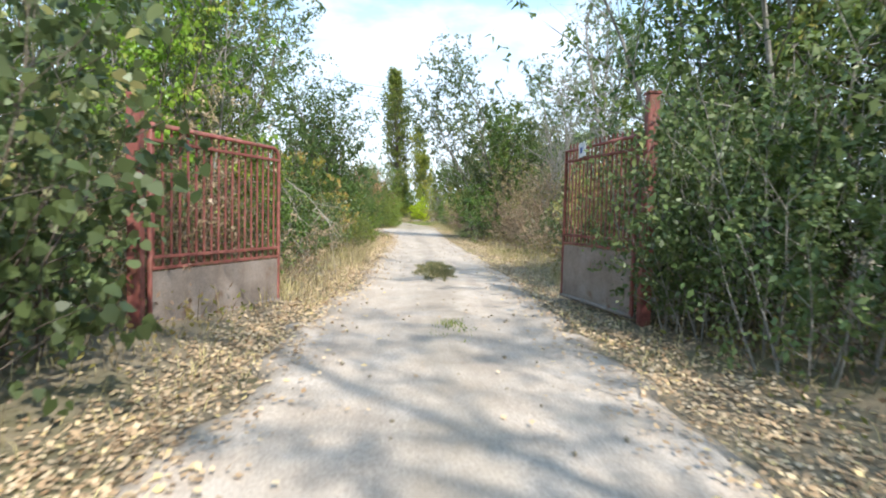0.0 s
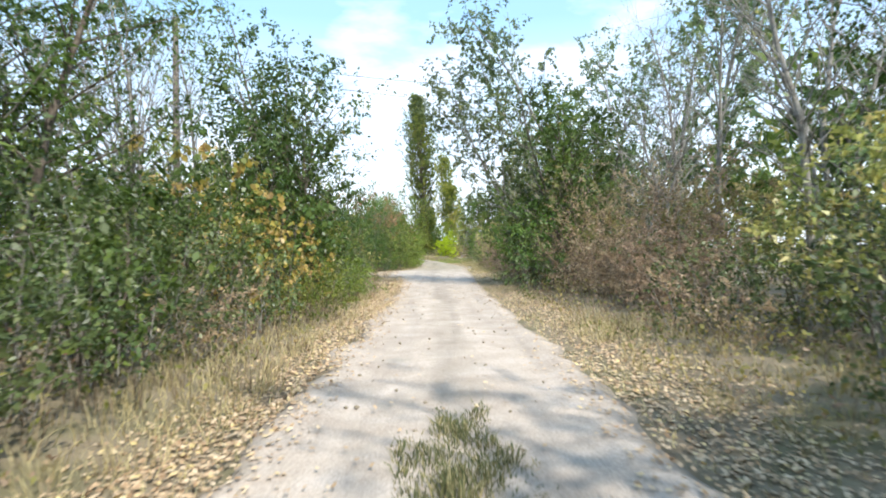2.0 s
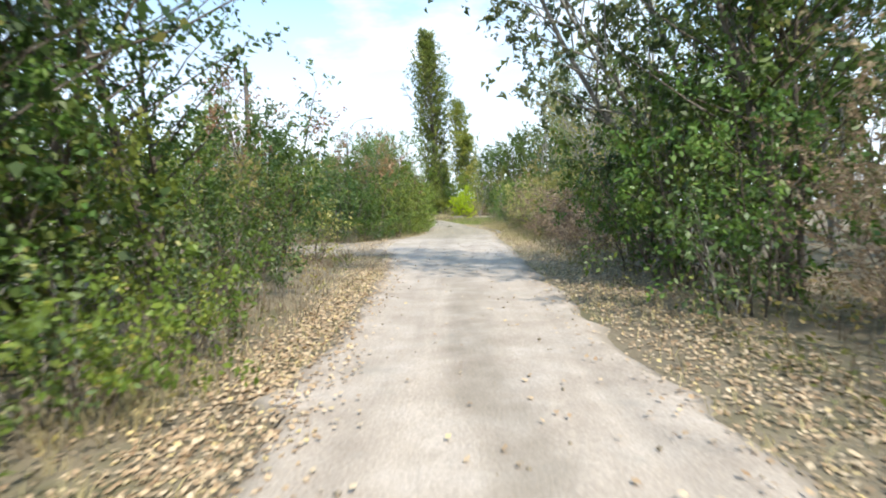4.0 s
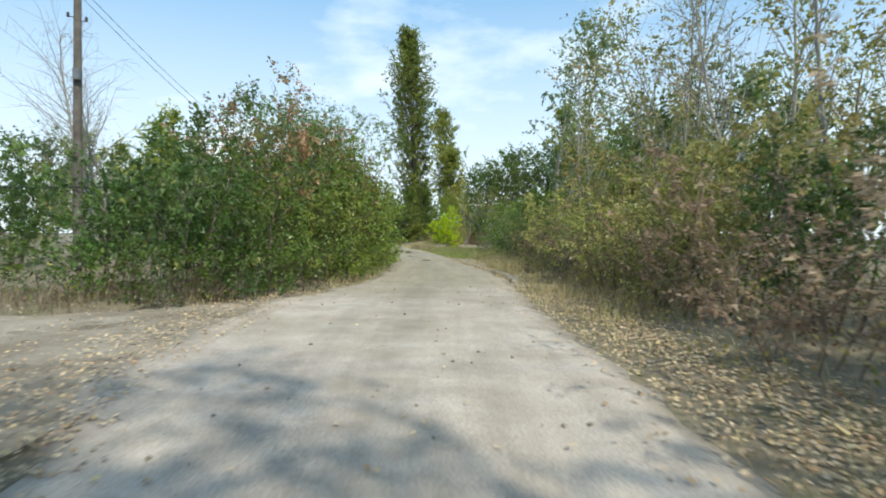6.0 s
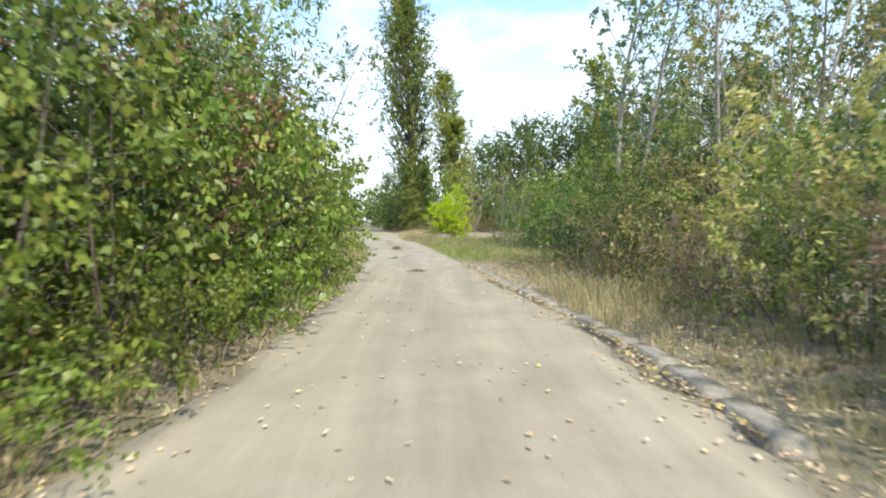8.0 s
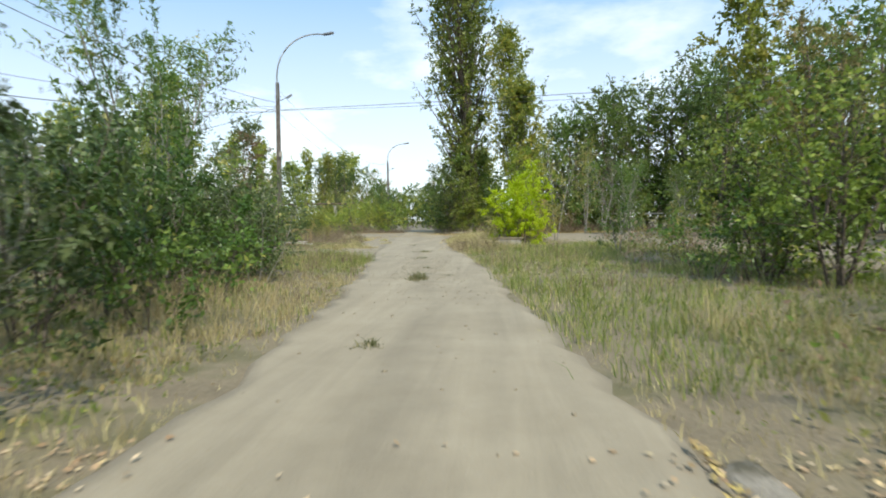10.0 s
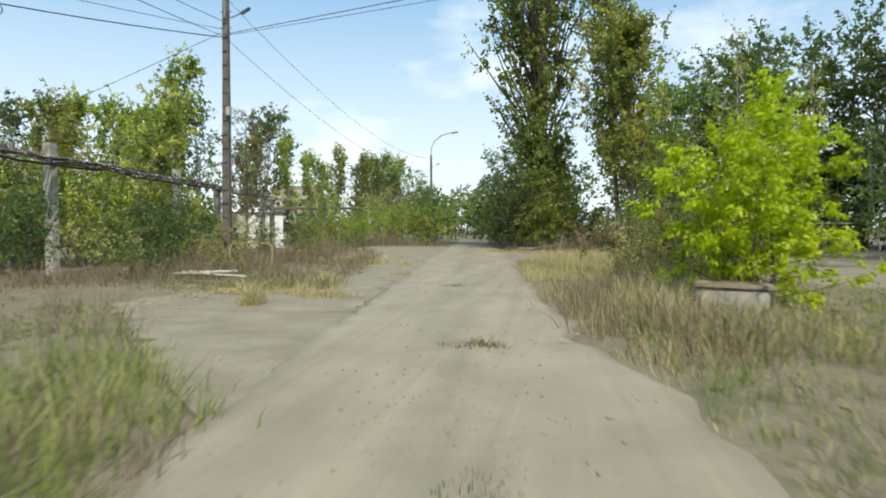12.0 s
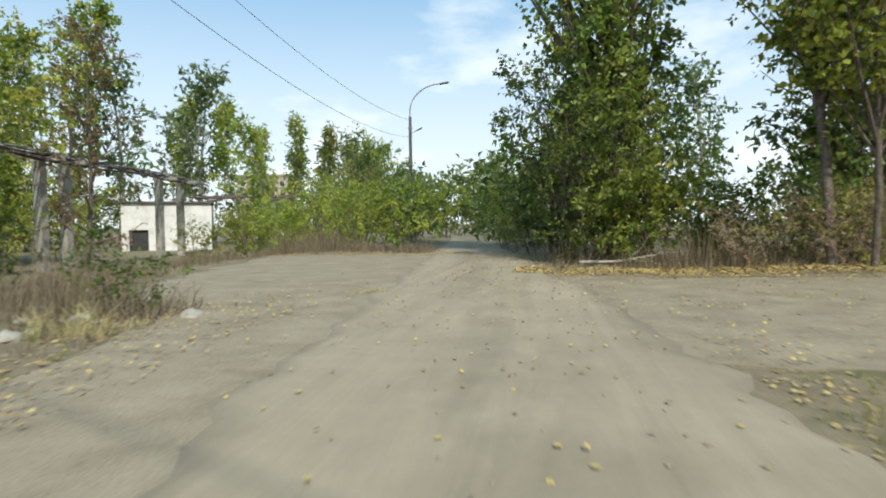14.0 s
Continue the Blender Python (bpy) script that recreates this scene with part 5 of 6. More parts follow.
some(shrub_c, [(-3.5, 76.2, 0.62), (-4.4, 78.2, 0.66)])
some(hedge, [(-6.4, 83.6, 0.68), (-7.4, 84.8, 0.75)])
some(broad, [(-4.0, 77.4, 0.68), (-5.4, 73.6, 0.95), (-6.8, 75.6, 1.1), (-4.9, 77.4, 0.6), (-5.6, 79.8, 0.6), (-6.8, 83.0, 0.65)])
some(sapling, [(-5.6, 76.4, 0.85), (-6.9, 78.6, 0.95), (-8.2, 81.0, 0.8)])
some(shrub_a, [(-8.0, 80.6, 0.85), (-9.4, 84.0, 0.85), (-11.4, 87.6, 0.8), (-13.4, 90.6, 0.9)])
some(shrub_b, [(-7.6, 77.6, 0.8), (-10.6, 82.0, 0.9), (-13.0, 86.0, 0.95), (-15.6, 92.6, 1.0), (-16.4, 97.6, 0.95)])
some(far_bush, [(-17.4, 84.0, 0.9), (-19.0, 90.4, 0.95), (-20.0, 99.0, 0.75), (-18.5, 105.0, 0.6), (-14.0, 76.0, 1.1), (-21.0, 80.0, 1.2)])
some(shrub_b, [(-12.8, 98.6, 0.75), (-14.0, 101.2, 0.85), (-14.8, 104.8, 0.75)])
some(shrub_b, [(-12.2, 109.4, 0.45), (-13.6, 111.2, 0.5), (-13.2, 107.2, 0.5)])
some(shrub_d, [(-11.4, 107.8, 0.4), (-9.4, 97.4, 0.36), (-11.2, 99.6, 0.42), (-10.2, 104.0, 0.36), (-12.0, 95.6, 0.45)])
some(shrub_a, [(-10.4, 95.2, 0.38), (-12.4, 103.0, 0.4)])
some(vine, [(2.9, 95.4, 0.6), (3.2, 97.6, 0.8)])
some(shrub_d, [(2.6, 96.0, 0.62), (3.6, 98.0, 0.75), (1.7, 97.2, 0.5), (3.4, 94.6, 0.7)])
some(thick_fresh, [(3.5, 102.0, 0.95)])
some(hedge, [(2.6, 99.4, 0.7), (1.5, 97.9, 0.5)])
some(shrub_d, [(1.6, 95.0, 0.42), (2.2, 98.8, 0.5), (1.2, 96.4, 0.3)])
some(dry_bush, [(0.9, 93.6, 0.35)])
some(aspen_y, [(4.8, 99.6, 0.62), (8.5, 114.0, 0.7)])
some(sapling, [(5.6, 86.2, 0.5), (9.6, 102.5, 0.75), (9.6, 91.6, 0.55), (11.6, 98.0, 0.6)])
poplar.put(-0.9, 122.8, 0.97, 0)
poplar_b.put(3.5, 117.2, 1.0, 30, 1.5, -90)
some(thick_dark, [(-2.6, 121.2, 1.15), (-2.6, 124.4, 1.3)])
some(thick_tree, [(-0.6, 120.2, 0.8), (-2.0, 120.0, 0.7), (-1.4, 120.6, 1.2), (-0.2, 122.0, 1.35)])
some(far_bush, [(-3.4, 125.0, 1.0), (1.7, 119.8, 0.45), (2.6, 121.4, 0.5)])
some(far_bush_y, [(-0.2, 120.2, 0.75), (1.4, 120.4, 0.6)])
some(far_bush, [(4.6, 120.2, 0.5), (6.8, 120.4, 0.65), (9.0, 119.8, 0.8)])
some(dry_bush, [(3.5, 117.9, 0.8), (5.6, 118.2, 0.9), (1.7, 118.2, 0.7), (7.6, 118.6, 0.9)])
some(shrub_d, [(4.4, 118.6, 0.8), (2.9, 118.2, 0.6), (5.2, 118.6, 0.65), (7.4, 119.2, 0.6)])
some(conifer, [(19.8, 119.6, 1.3), (20.5, 90.0, 1.25), (17.0, 108.5, 1.15), (9.4, 121.0, 1.1), (13.0, 122.6, 1.3), (17.0, 123.6, 1.35), (21.5, 120.4, 1.4), (11.4, 127.4, 1.3), (26.0, 116.0, 1.5), (22.5, 110.0, 1.35), (24.0, 101.0, 1.4), (21.0, 82.0, 1.2), (17.5, 75.0, 1.15)])
some(far_bush, [(8.0, 122.6, 0.8), (11.2, 121.2, 0.75), (15.2, 120.8, 0.8), (19.2, 117.0, 0.9), (21.4, 105.4, 0.9), (19.4, 102.6, 0.8), (22.6, 95.0, 0.9), (22.0, 86.4, 0.9), (24.0, 112.6, 0.9), (19.6, 78.6, 0.9), (28.0, 121.0, 1.4), (5.4, 122.0, 0.75), (10.0, 125.0, 1.2), (14.0, 126.5, 1.4), (18.5, 124.0, 1.4), (23.0, 119.0, 1.4), (27.0, 108.0, 1.4), (26.0, 97.0, 1.3), (24.0, 88.0, 1.2)])
some(conifer, [(12.0, 121.8, 1.15), (15.5, 122.6, 1.3), (17.6, 121.0, 1.45)])
some(far_green, [(18.6, 100.8, 0.85)])
some(far_olive, [(18.0, 97.0, 0.95)])
some(conifer, [(8.4, 122.4, 0.9), (20.5, 113.0, 1.2), (20.6, 116.6, 1.3), (24.5, 106.0, 1.3), (27.5, 112.0, 1.5), (15.4, 126.0, 1.3), (7.2, 125.4, 1.0)])
some(far_bush, [(12.6, 119.6, 0.9), (17.6, 119.2, 1.0), (21.2, 112.4, 1.2), (23.6, 108.0, 1.2), (25.4, 103.6, 1.3), (20.2, 100.0, 1.0), (7.0, 123.6, 0.9)])
some(far_grey, [(8.0, 128.0, 0.75), (15.0, 130.0, 0.95), (24.0, 126.0, 1.0), (6.0, 140.0, 0.7), (31.0, 112.0, 1.0), (29.0, 100.0, 0.95), (24.0, 92.0, 0.8), (33.0, 88.0, 0.9), (22.0, 76.0, 0.8)])
some(far_olive, [(6.6, 124.0, 0.6), (19.0, 104.0, 0.7), (26.0, 108.0, 0.8), (20.0, 64.0, 0.8)])
some(bare, [(10.6, 117.0, 0.7), (6.6, 121.0, 0.8)])
some(far_bush_y, [(-21.0, 112.0, 0.7), (-20.0, 108.0, 0.75), (-22.5, 117.0, 0.8)])
some(shrub_d, [(-14.5, 106.0, 0.65), (-15.5, 110.0, 0.75), (-13.2, 104.6, 0.4)])
# either side of the road where it leaves the yard
some(far_bush_y, [(-4.0, 131.6, 0.85), (-5.0, 139.0, 1.05), (-10.2, 130.4, 0.8), (-12.4, 138.0, 1.0)])
some(far_bush, [(-2.6, 135.4, 1.25), (-6.0, 148.0, 1.2), (-3.0, 145.0, 1.5), (0.6, 134.0, 1.4), (-13.2, 145.0, 1.1), (-14.4, 152.0, 1.2), (-9.6, 162.0, 1.4), (-13.0, 168.0, 1.6), (-5.0, 158.0, 1.6), (-18.0, 172.0, 1.6), (-0.5, 166.0, 1.6)])
some(far_bush_y, [(-12.0, 129.6, 0.75), (-14.2, 131.0, 0.85), (-16.4, 129.6, 0.6), (-18.6, 131.4, 0.6), (-20.6, 129.8, 0.5), (-15.6, 135.6, 0.75), (-19.0, 137.0, 0.65), (-12.0, 156.0, 1.2), (-5.4, 135.0, 0.7)])
some(far_olive, [(-18.0, 144.0, 0.5), (-10.6, 178.0, 0.7), (-20.0, 160.0, 0.6)])
some(far_green, [(-3.0, 150.0, 0.62), (2.0, 146.0, 0.6), (-1.0, 158.0, 0.7)])
# background trees on the far left
far_brown.put(-25.2, 127.6, 0.98, 30, label="reddish-brown thin-crowned tree beside the pipe rack")
some(far_green, [(-60.0, 167.0, 1.6), (-68.0, 165.0, 1.25), (-75.0, 160.0, 1.3), (-52.0, 249.0, 1.35), (-47.0, 250.0, 1.3), (-41.5, 226.0, 1.2), (-44.5, 230.0, 1.0)])
some(far_green, [(-35.0, 133.0, 0.75), (-24.5, 146.0, 0.6), (-46.0, 131.0, 0.8), (-40.0, 112.0, 0.7)])
some(far_bush_y, [(-23.0, 140.0, 0.8), (-28.5, 124.0, 1.0), (-38.0, 134.0, 1.3)])
some(far_bush_y, [(-28.0, 100.0, 1.4), (-30.0, 104.5, 1.5), (-29.0, 115.0, 1.4), (-31.5, 121.5, 1.6), (-33.5, 127.0, 1.5), (-36.5, 133.0, 1.6), (-27.0, 94.0, 1.4), (-33.0, 110.0, 1.7), (-36.0, 118.0, 1.8)])
some(far_green, [(-34.0, 124.0, 0.7), (-38.0, 127.5, 0.8), (-33.0, 115.5, 0.65), (-41.0, 136.0, 0.9)])
some(far_slim, [(-36.0, 164.5, 1.0), (-33.9, 170.3, 0.9), (-30.9, 171.4, 0.85), (-44.0, 166.0, 1.1), (-38.9, 179.5, 0.95)])
some(conifer, [(-29.4, 177.6, 1.3), (-26.0, 178.5, 1.35), (-23.4, 179.0, 1.15)])
some(far_grey, [(-41.5, 165.5, 1.3), (-57.0, 172.0, 1.55), (-49.0, 172.0, 1.05), (-34.0, 186.0, 0.9), (-71.0, 152.0, 1.3), (-30.0, 195.0, 0.8), (-81.0, 158.0, 1.4), (-36.0, 130.0, 0.7), (-24.0, 200.0, 0.7)])
some(far_olive, [(-37.0, 121.0, 0.75), (-41.0, 128.0, 0.8), (-47.0, 139.0, 0.95), (-35.0, 113.0, 0.7), (-44.0, 118.0, 0.9), (-51.0, 150.0, 1.0), (-29.0, 172.0, 0.7), (-43.0, 106.0, 0.8), (-33.0, 104.0, 0.6)])
some(far_bush_y, [(-33.0, 129.0, 1.2), (-34.5, 137.0, 1.2), (-31.0, 118.0, 1.3), (-29.5, 108.0, 1.3), (-30.5, 112.5, 1.2), (-27.5, 148.0, 0.9), (-24.5, 152.0, 1.0), (-21.5, 148.0, 1.0), (-44.0, 148.0, 1.2)])
some(far_bush, [(-30.0, 168.0, 1.2), (-25.0, 170.0, 1.3), (-36.0, 170.0, 1.4), (-20.0, 180.0, 1.5), (-42.0, 176.0, 1.5), (-31.0, 98.0, 1.2), (-50.0, 160.0, 1.4), (-56.0, 152.0, 1.5)])
# closing belts of trees all round
for k in range(14):
    a = radians(R.uniform(-65, 245) if k % 2 else R.uniform(20, 160))
    x, y = 6 + 95 * math.cos(a), 70 + 175 * math.sin(a)
    (far_green, far_grey, far_olive)[k % 3].put(x + R.uniform(-9, 9), y + R.uniform(-9, 9), R.uniform(0.9, 1.3), R.uniform(0, 360))
for k in range(4):
    far_bush.put((-1) ** k * R.uniform(5, 24) + 1, -10 - R.uniform(0, 26), R.uniform(1.3, 1.9), R.uniform(0, 360))

# dead branches hanging out of the scrub, and one fallen by the poplar
for x, y, h_, tx, ty in ((-3.0, 13.2, 2.8, 1.0, -0.5), (-2.9, 12.6, 2.4, 1.1, -0.2), (-3.2, 13.9, 2.6, 0.8, -0.5), (-2.9, 11.7, 2.2, 0.7, 0.1)):
    rng = np.random.default_rng(int(y * 10))
    q = thing("dead_branch", pose(x, y, height_at(x, y)), "bleached dead branch hanging out of the scrub", "branch", "dead branches")
    main = limb(rng, (0, 0, h_), (tx, ty, -1.2), 2.8, 9, 0.08, 0.02)
    main[-1, 2] = 0.02
    tb = [(main, np.linspace(0.011, 0.003, 10), 5)]
    for k in range(9):
        p_, d_ = along(main, rng.uniform(0.25, 0.95))
        tb.append((limb(rng, p_, d_ + rng.normal(0, 0.5, 3), rng.uniform(0.3, 0.8), 4, 0.15, 0), np.linspace(0.008, 0.003, 5), 3))
    for k, one in enumerate(tb):
        v_, f_ = tubes_into([one])
        w_ = new("twig" if k else "limb", quad_mesh("twig" if k else "limb", v_, f_, DEADWOOD, True))
        w_.parent = q
q = thing("dead_stick", pose(-0.4, 105.4, height_at(-0.4, 105.4)), "bare dead stick standing in dry grass", "branch")
rng = np.random.default_rng(93)
main = limb(rng, (0, 0, -0.1), (0.12, 0, 1), 1.15, 7, 0.08, 0.0)
tb = [(main, np.linspace(0.022, 0.008, 8), 5)]
for k in range(4):
    p_, d_ = along(main, rng.uniform(0.4, 0.95))
    tb.append((limb(rng, p_, d_ + rng.normal(0, 0.5, 3), rng.uniform(0.2, 0.5), 3, 0.15, 0), np.linspace(0.008, 0.003, 4), 3))
v_, f_ = tubes_into(tb)
w_ = new("wood", quad_mesh("wood", v_, f_, DEADWOOD, True))
w_.parent = q
q = thing("fallen_branch", pose(-8.7, 105.4, height_at(-8.7, 105.4) + 0.02, 0, 0, 35), "bleached fallen branch lying in dry weeds at the yard edge", "branch")
rng = np.random.default_rng(95)
main = limb(rng, (-0.8, 0, 0.1), (1, 0.05, 0.0), 1.7, 7, 0.1, 0.0)
main[:, 2] = 0.06 + 0.3 * np.abs(main[:, 2] - 0.1)
tb = [(main, np.linspace(0.045, 0.015, 8), 6)]
for k in range(4):
    p_, d_ = along(main, rng.uniform(0.35, 0.98))
    tb.append((limb(rng, p_, d_ + rng.normal(0, 0.6, 3), rng.uniform(0.3, 0.7), 3, 0.2, 0), np.linspace(0.014, 0.004, 4), 4))
v_, f_ = tubes_into(tb)
w_ = new("wood", quad_mesh("wood", v_, f_, DEADWOOD, True))
w_.parent = q
q = thing("fallen_branch", pose(-0.9, 119.0, 0.0, 0, 0, 5), "pale bare fallen branch lying on yellow leaves", "branch")
rng = np.random.default_rng(90)
main = limb(rng, (-1.6, 0, 0.1), (1, 0.05, 0.02), 3.2, 9, 0.12, 0.0)
main[:, 2] = np.abs(main[:, 2]) * 0.5 + 0.06
tb = [(main, np.linspace(0.05, 0.015, 10), 6)]
for k in range(8):
    p_, d_ = along(main, rng.uniform(0.35, 0.98))
    tb.append((limb(rng, p_, d_ + rng.normal(0, 0.6, 3) + np.array([0, 0, 0.3]), rng.uniform(0.4, 0.9), 4, 0.2, 0), np.linspace(0.018, 0.004, 5), 4))
v_, f_ = tubes_into(tb)
w_ = new("wood", quad_mesh("wood", v_, f_, DEADWOOD, True))
w_.parent = q


# ---- grass, weeds and fallen leaves ----
def blades(rng, x, y, tall, wide, material, name, label, bend=0.45, bias=0.0):
    n = len(x)
    z = land(x, y) - 0.01
    onroad = paved(x, y)
    z = np.where(onroad, 0.0, z)
    az = rng.uniform(0, 2 * np.pi, n)
    s = np.stack([np.cos(az), np.sin(az), 0 * az], -1) * (wide * rng.uniform(0.6, 1.4, n))[:, None]
    lean = (rng.normal(0, bend, (n, 2)) + bias) * tall[:, None]
    p = np.stack([x, y, z], -1)
    up1 = np.stack([lean[:, 0] * 0.3, lean[:, 1] * 0.3, tall * 0.55], -1)
    up2 = np.stack([lean[:, 0], lean[:, 1], tall * rng.uniform(0.8, 1.1, n)], -1)
    v = np.stack([p - s, p + s, p + up1 + s * 0.8, p + up1 - s * 0.8, p + up2], 1).reshape(-1, 3)
    b = np.arange(n)[:, None] * 5
    f = np.concatenate([b + [0, 1, 2], b + [0, 2, 3], b + [3, 2, 4]], 0)
    return tagged(new(name, quad_mesh(name, v, f, material)), label, "grass", kind="stuff")


def clumped(rng, n, x0, x1, y0, y1, scale, keep):
    """Places in a rectangle, thicker in some patches than in others."""
    x, y = rng.uniform(x0, x1, n), rng.uniform(y0, y1, n)
    m = np.sin(x * scale + 2 * np.sin(y * scale * 0.7)) * np.sin(y * scale * 1.1 + 1.5 * np.sin(x * scale * 0.6)) + rng.normal(0, 0.45, n)
    ok = m > keep
    return x[ok], y[ok]


rng = np.random.default_rng(101)
# verge grass along both edges
n = 22000
yy = rng.uniform(-6, 90, n)
side = rng.random(n) < 0.5
dd = np.abs(rng.normal(0, 0.75, n)) - 0.12
xx = np.where(side, left_edge(yy) - dd, right_edge(yy) + dd)
ok = ~(inside(YARD_LEFT, xx, yy) | inside(SIDE_TRACK, xx, yy)) & (np.sin(yy * 1.3 + side * 2) + rng.normal(0, 0.8, n) > -0.4)
xx, yy, dd = xx[ok], yy[ok], dd[ok]
blades(rng, xx, yy, rng.uniform(0.04, 0.18, len(xx)) * (0.7 + 0.6 * dd), np.full(len(xx), 0.004), DRYGRASS, "verge_grass", "short dry straw-coloured grass along the track edge")
# undergrowth under the shrubs
n = 9000
yy = rng.uniform(0, 68, n)
side = rng.random(n) < 0.5
dd = rng.uniform(0.9, 4.5, n)
xx = np.where(side, left_edge(yy) - dd, right_edge(yy) + dd)
ok = ~paved(xx, yy)
xx, yy = xx[ok], yy[ok]
blades(rng, xx, yy, rng.uniform(0.12, 0.5, len(xx)), np.full(len(xx), 0.005), WEED, "undergrowth", "tangled brown stalks and weeds under the scrub")
# low leafy growth between litter and shrubs
def low_growth(rng, n, y0, y1, d0, d1, tall, size, material, name, label, patch):
    yy = rng.uniform(y0, y1, n)
    side = rng.random(n) < 0.5
    dd = rng.uniform(d0, d1, n)
    xx = np.where(side, left_edge(yy) - dd, right_edge(yy) + dd)
    ok = ~paved(xx, yy, 0.3) & (np.sin(yy * patch + xx) * np.sin(yy * patch * 0.43 + 2 * xx) + rng.normal(0, 0.4, n) > -0.1)
    xx, yy, dd = xx[ok], yy[ok], dd[ok]
    up = rng.random(len(xx)) ** 1.6 * tall * np.clip((dd - d0) / 1.0 + 0.3, 0.3, 1.0)
    p = np.stack([xx, yy, land(xx, yy) + 0.01 + up], -1)
    v_, f_ = leaves_into(rng, p, rng.normal(0, 1, (len(xx), 3)) + np.array([0, 0, 0.3]), size, 0.5)
    patchy = np.repeat(np.clip(0.5 + 0.5 * np.sin(1.7 * xx + 2 * np.sin(yy * 0.9)), 0, 1), 4)
    return tagged(new(name, sprayed(quad_mesh(name, v_, f_, material), patchy)), label, "weeds", kind="stuff")


low_growth(rng, 30000, 3, 70, 0.75, 4.0, 0.55, 0.075, G_OLIVE, "low_weeds", "low olive-green weeds at the foot of the scrub", 1.1)
low_growth(rng, 20000, 3, 70, 0.9, 4.0, 0.7, 0.065, B_LEAF, "withered_weeds", "low withered brown weeds at the foot of the scrub", 0.8)
low_growth(rng, 9000, 47, 70, 1.3, 4.0, 1.0, 0.07, G_YELLOW, "bramble", "tangled yellow-green bramble leaves over the dry grass", 0.7)
low_growth(rng, 24000, 68, 97, 0.3, 7.5, 0.13, 0.05, GRASS, "meadow_herbs", "low green herbs growing through the grass", 0.6)
# open meadows: grasses and weeds in clumps
def clumps(rng, areas, tall, r, per, margin, material, name, label, wide=0.004, bend=0.3):
    cx, cy = [], []
    for n, x0, x1, y0, y1, sc, kp in areas:
        a, b = clumped(rng, n, x0, x1, y0, y1, sc, kp)
        ok = ~paved(a, b, margin)
        cx.append(a[ok])
        cy.append(b[ok])
    cx, cy = np.concatenate(cx), np.concatenate(cy)
    size = rng.uniform(0.45, 1.25, len(cx)) * (0.8 + 0.4 * np.sin(cx * 0.9 + 1.7 * np.sin(cy * 0.5)))
    k = np.repeat(np.arange(len(cx)), per)
    dx, dy = rng.normal(0, 1, len(k)), rng.normal(0, 1, len(k))
    far = np.exp(-(dx ** 2 + dy ** 2) * 0.25)
    x, y = cx[k] + dx * r * size[k], cy[k] + dy * r * size[k]
    h_ = tall * size[k] * rng.uniform(0.45, 1.1, len(k)) * (0.35 + 0.65 * far)
    blades(rng, x, y, h_, np.full(len(k), wide), material, name, label, bend, np.stack([dx, dy], -1) * 0.28)


clumps(rng, ((2600, -12, -1.4, 68, 90, 0.5, -0.5), (4600, 0.2, 8.5, 69, 95, 0.6, -0.9), (500, -5.4, -2.7, 79.5, 87, 0.9, -0.8), (900, -1.8, 4, 97, 108, 0.8, -0.7), (420, -9.6, -5.6, 93.4, 98.5, 1.0, -0.5), (260, -11, -7, 99, 108, 0.9, 0.0)), 0.38, 0.13, 9, 0.02, GRASS, "meadow_grass", "green and straw-coloured uncut grass beside the road", 0.0046)
clumps(rng, ((420, -4.8, -1.5, 69, 78, 0.8, -0.9), (350, 0.3, 9, 72, 96, 0.5, 0.0), (350, -12, -2.6, 70, 86, 0.5, -0.2), (900, -1.7, 2.6, 87.5, 106, 0.8, -0.9), (350, -4, 16, 116, 121, 0.6, -0.4), (330, 3.2, 5.6, 10, 21, 1.1, -0.9), (330, -2.0, -0.7, 8, 27, 1.1, -0.8), (900, 3.4, 5.8, 50, 72, 0.9, -0.9), (120, 3.3, 5.6, 45, 50, 0.9, -0.8), (120, -1.4, -0.5, 51, 68, 1.1, -0.8)), 0.5, 0.12, 17, 0.05, DRYGRASS, "tall_dry_grass", "tall pale dry grass", 0.0035, 0.35)
clumps(rng, ((1500, -16, -5.5, 94, 126, 0.7, -0.8), (260, -12.5, -8.4, 104, 111, 0.8, -0.9), (900, -14, -6.2, 93.6, 105, 0.8, -0.9), (500, -22, -9, 125.5, 132, 0.7, -0.7), (900, -14, -3, 72, 95, 0.6, -0.3), (600, 0, 16, 117, 122, 0.6, -0.5), (300, -9.5, 1, 126.5, 134, 0.6, -0.3), (700, 0.6, 9, 74, 92, 0.7, -0.1), (260, -0.6, 1.2, 88, 97, 0.9, -1.0), (320, -12, -2.2, 45.6, 48.5, 0.8, -0.9), (260, -8, -1.4, 35.5, 40.3, 0.8, -0.9), (260, -2.6, -0.9, 8, 34, 0.9, -0.9), (500, -8, -1.7, 73, 85, 0.7, -0.7), (200, 4.2, 6.0, 46, 68, 0.9, -0.8)), 0.6, 0.16, 10, 0.05, WEED, "dry_weeds", "tall brown dried weeds", 0.0054, 0.35)

clumps(rng, ((300, -1.35, 1.7, 97, 105, 0.8, -1.2), (40, 0.2, 1.2, 89.6, 92, 0.8, -1.2)), 0.62, 0.16, 34, 0.08, DRYGRASS, "tall_straw", "waist-high pale yellow straw at the road edge", 0.004, 0.3)
clumps(rng, ((420, -3.2, 14, 117.6, 121.5, 0.6, -0.9), (200, -20, -8, 126.5, 129.5, 0.6, -0.9), (200, -15, -9.4, 100, 112, 0.7, -0.6)), 1.25, 0.24, 22, 0.2, WEED, "tall_weeds", "head-high brown weeds at the edge of the yard", 0.006, 0.25)


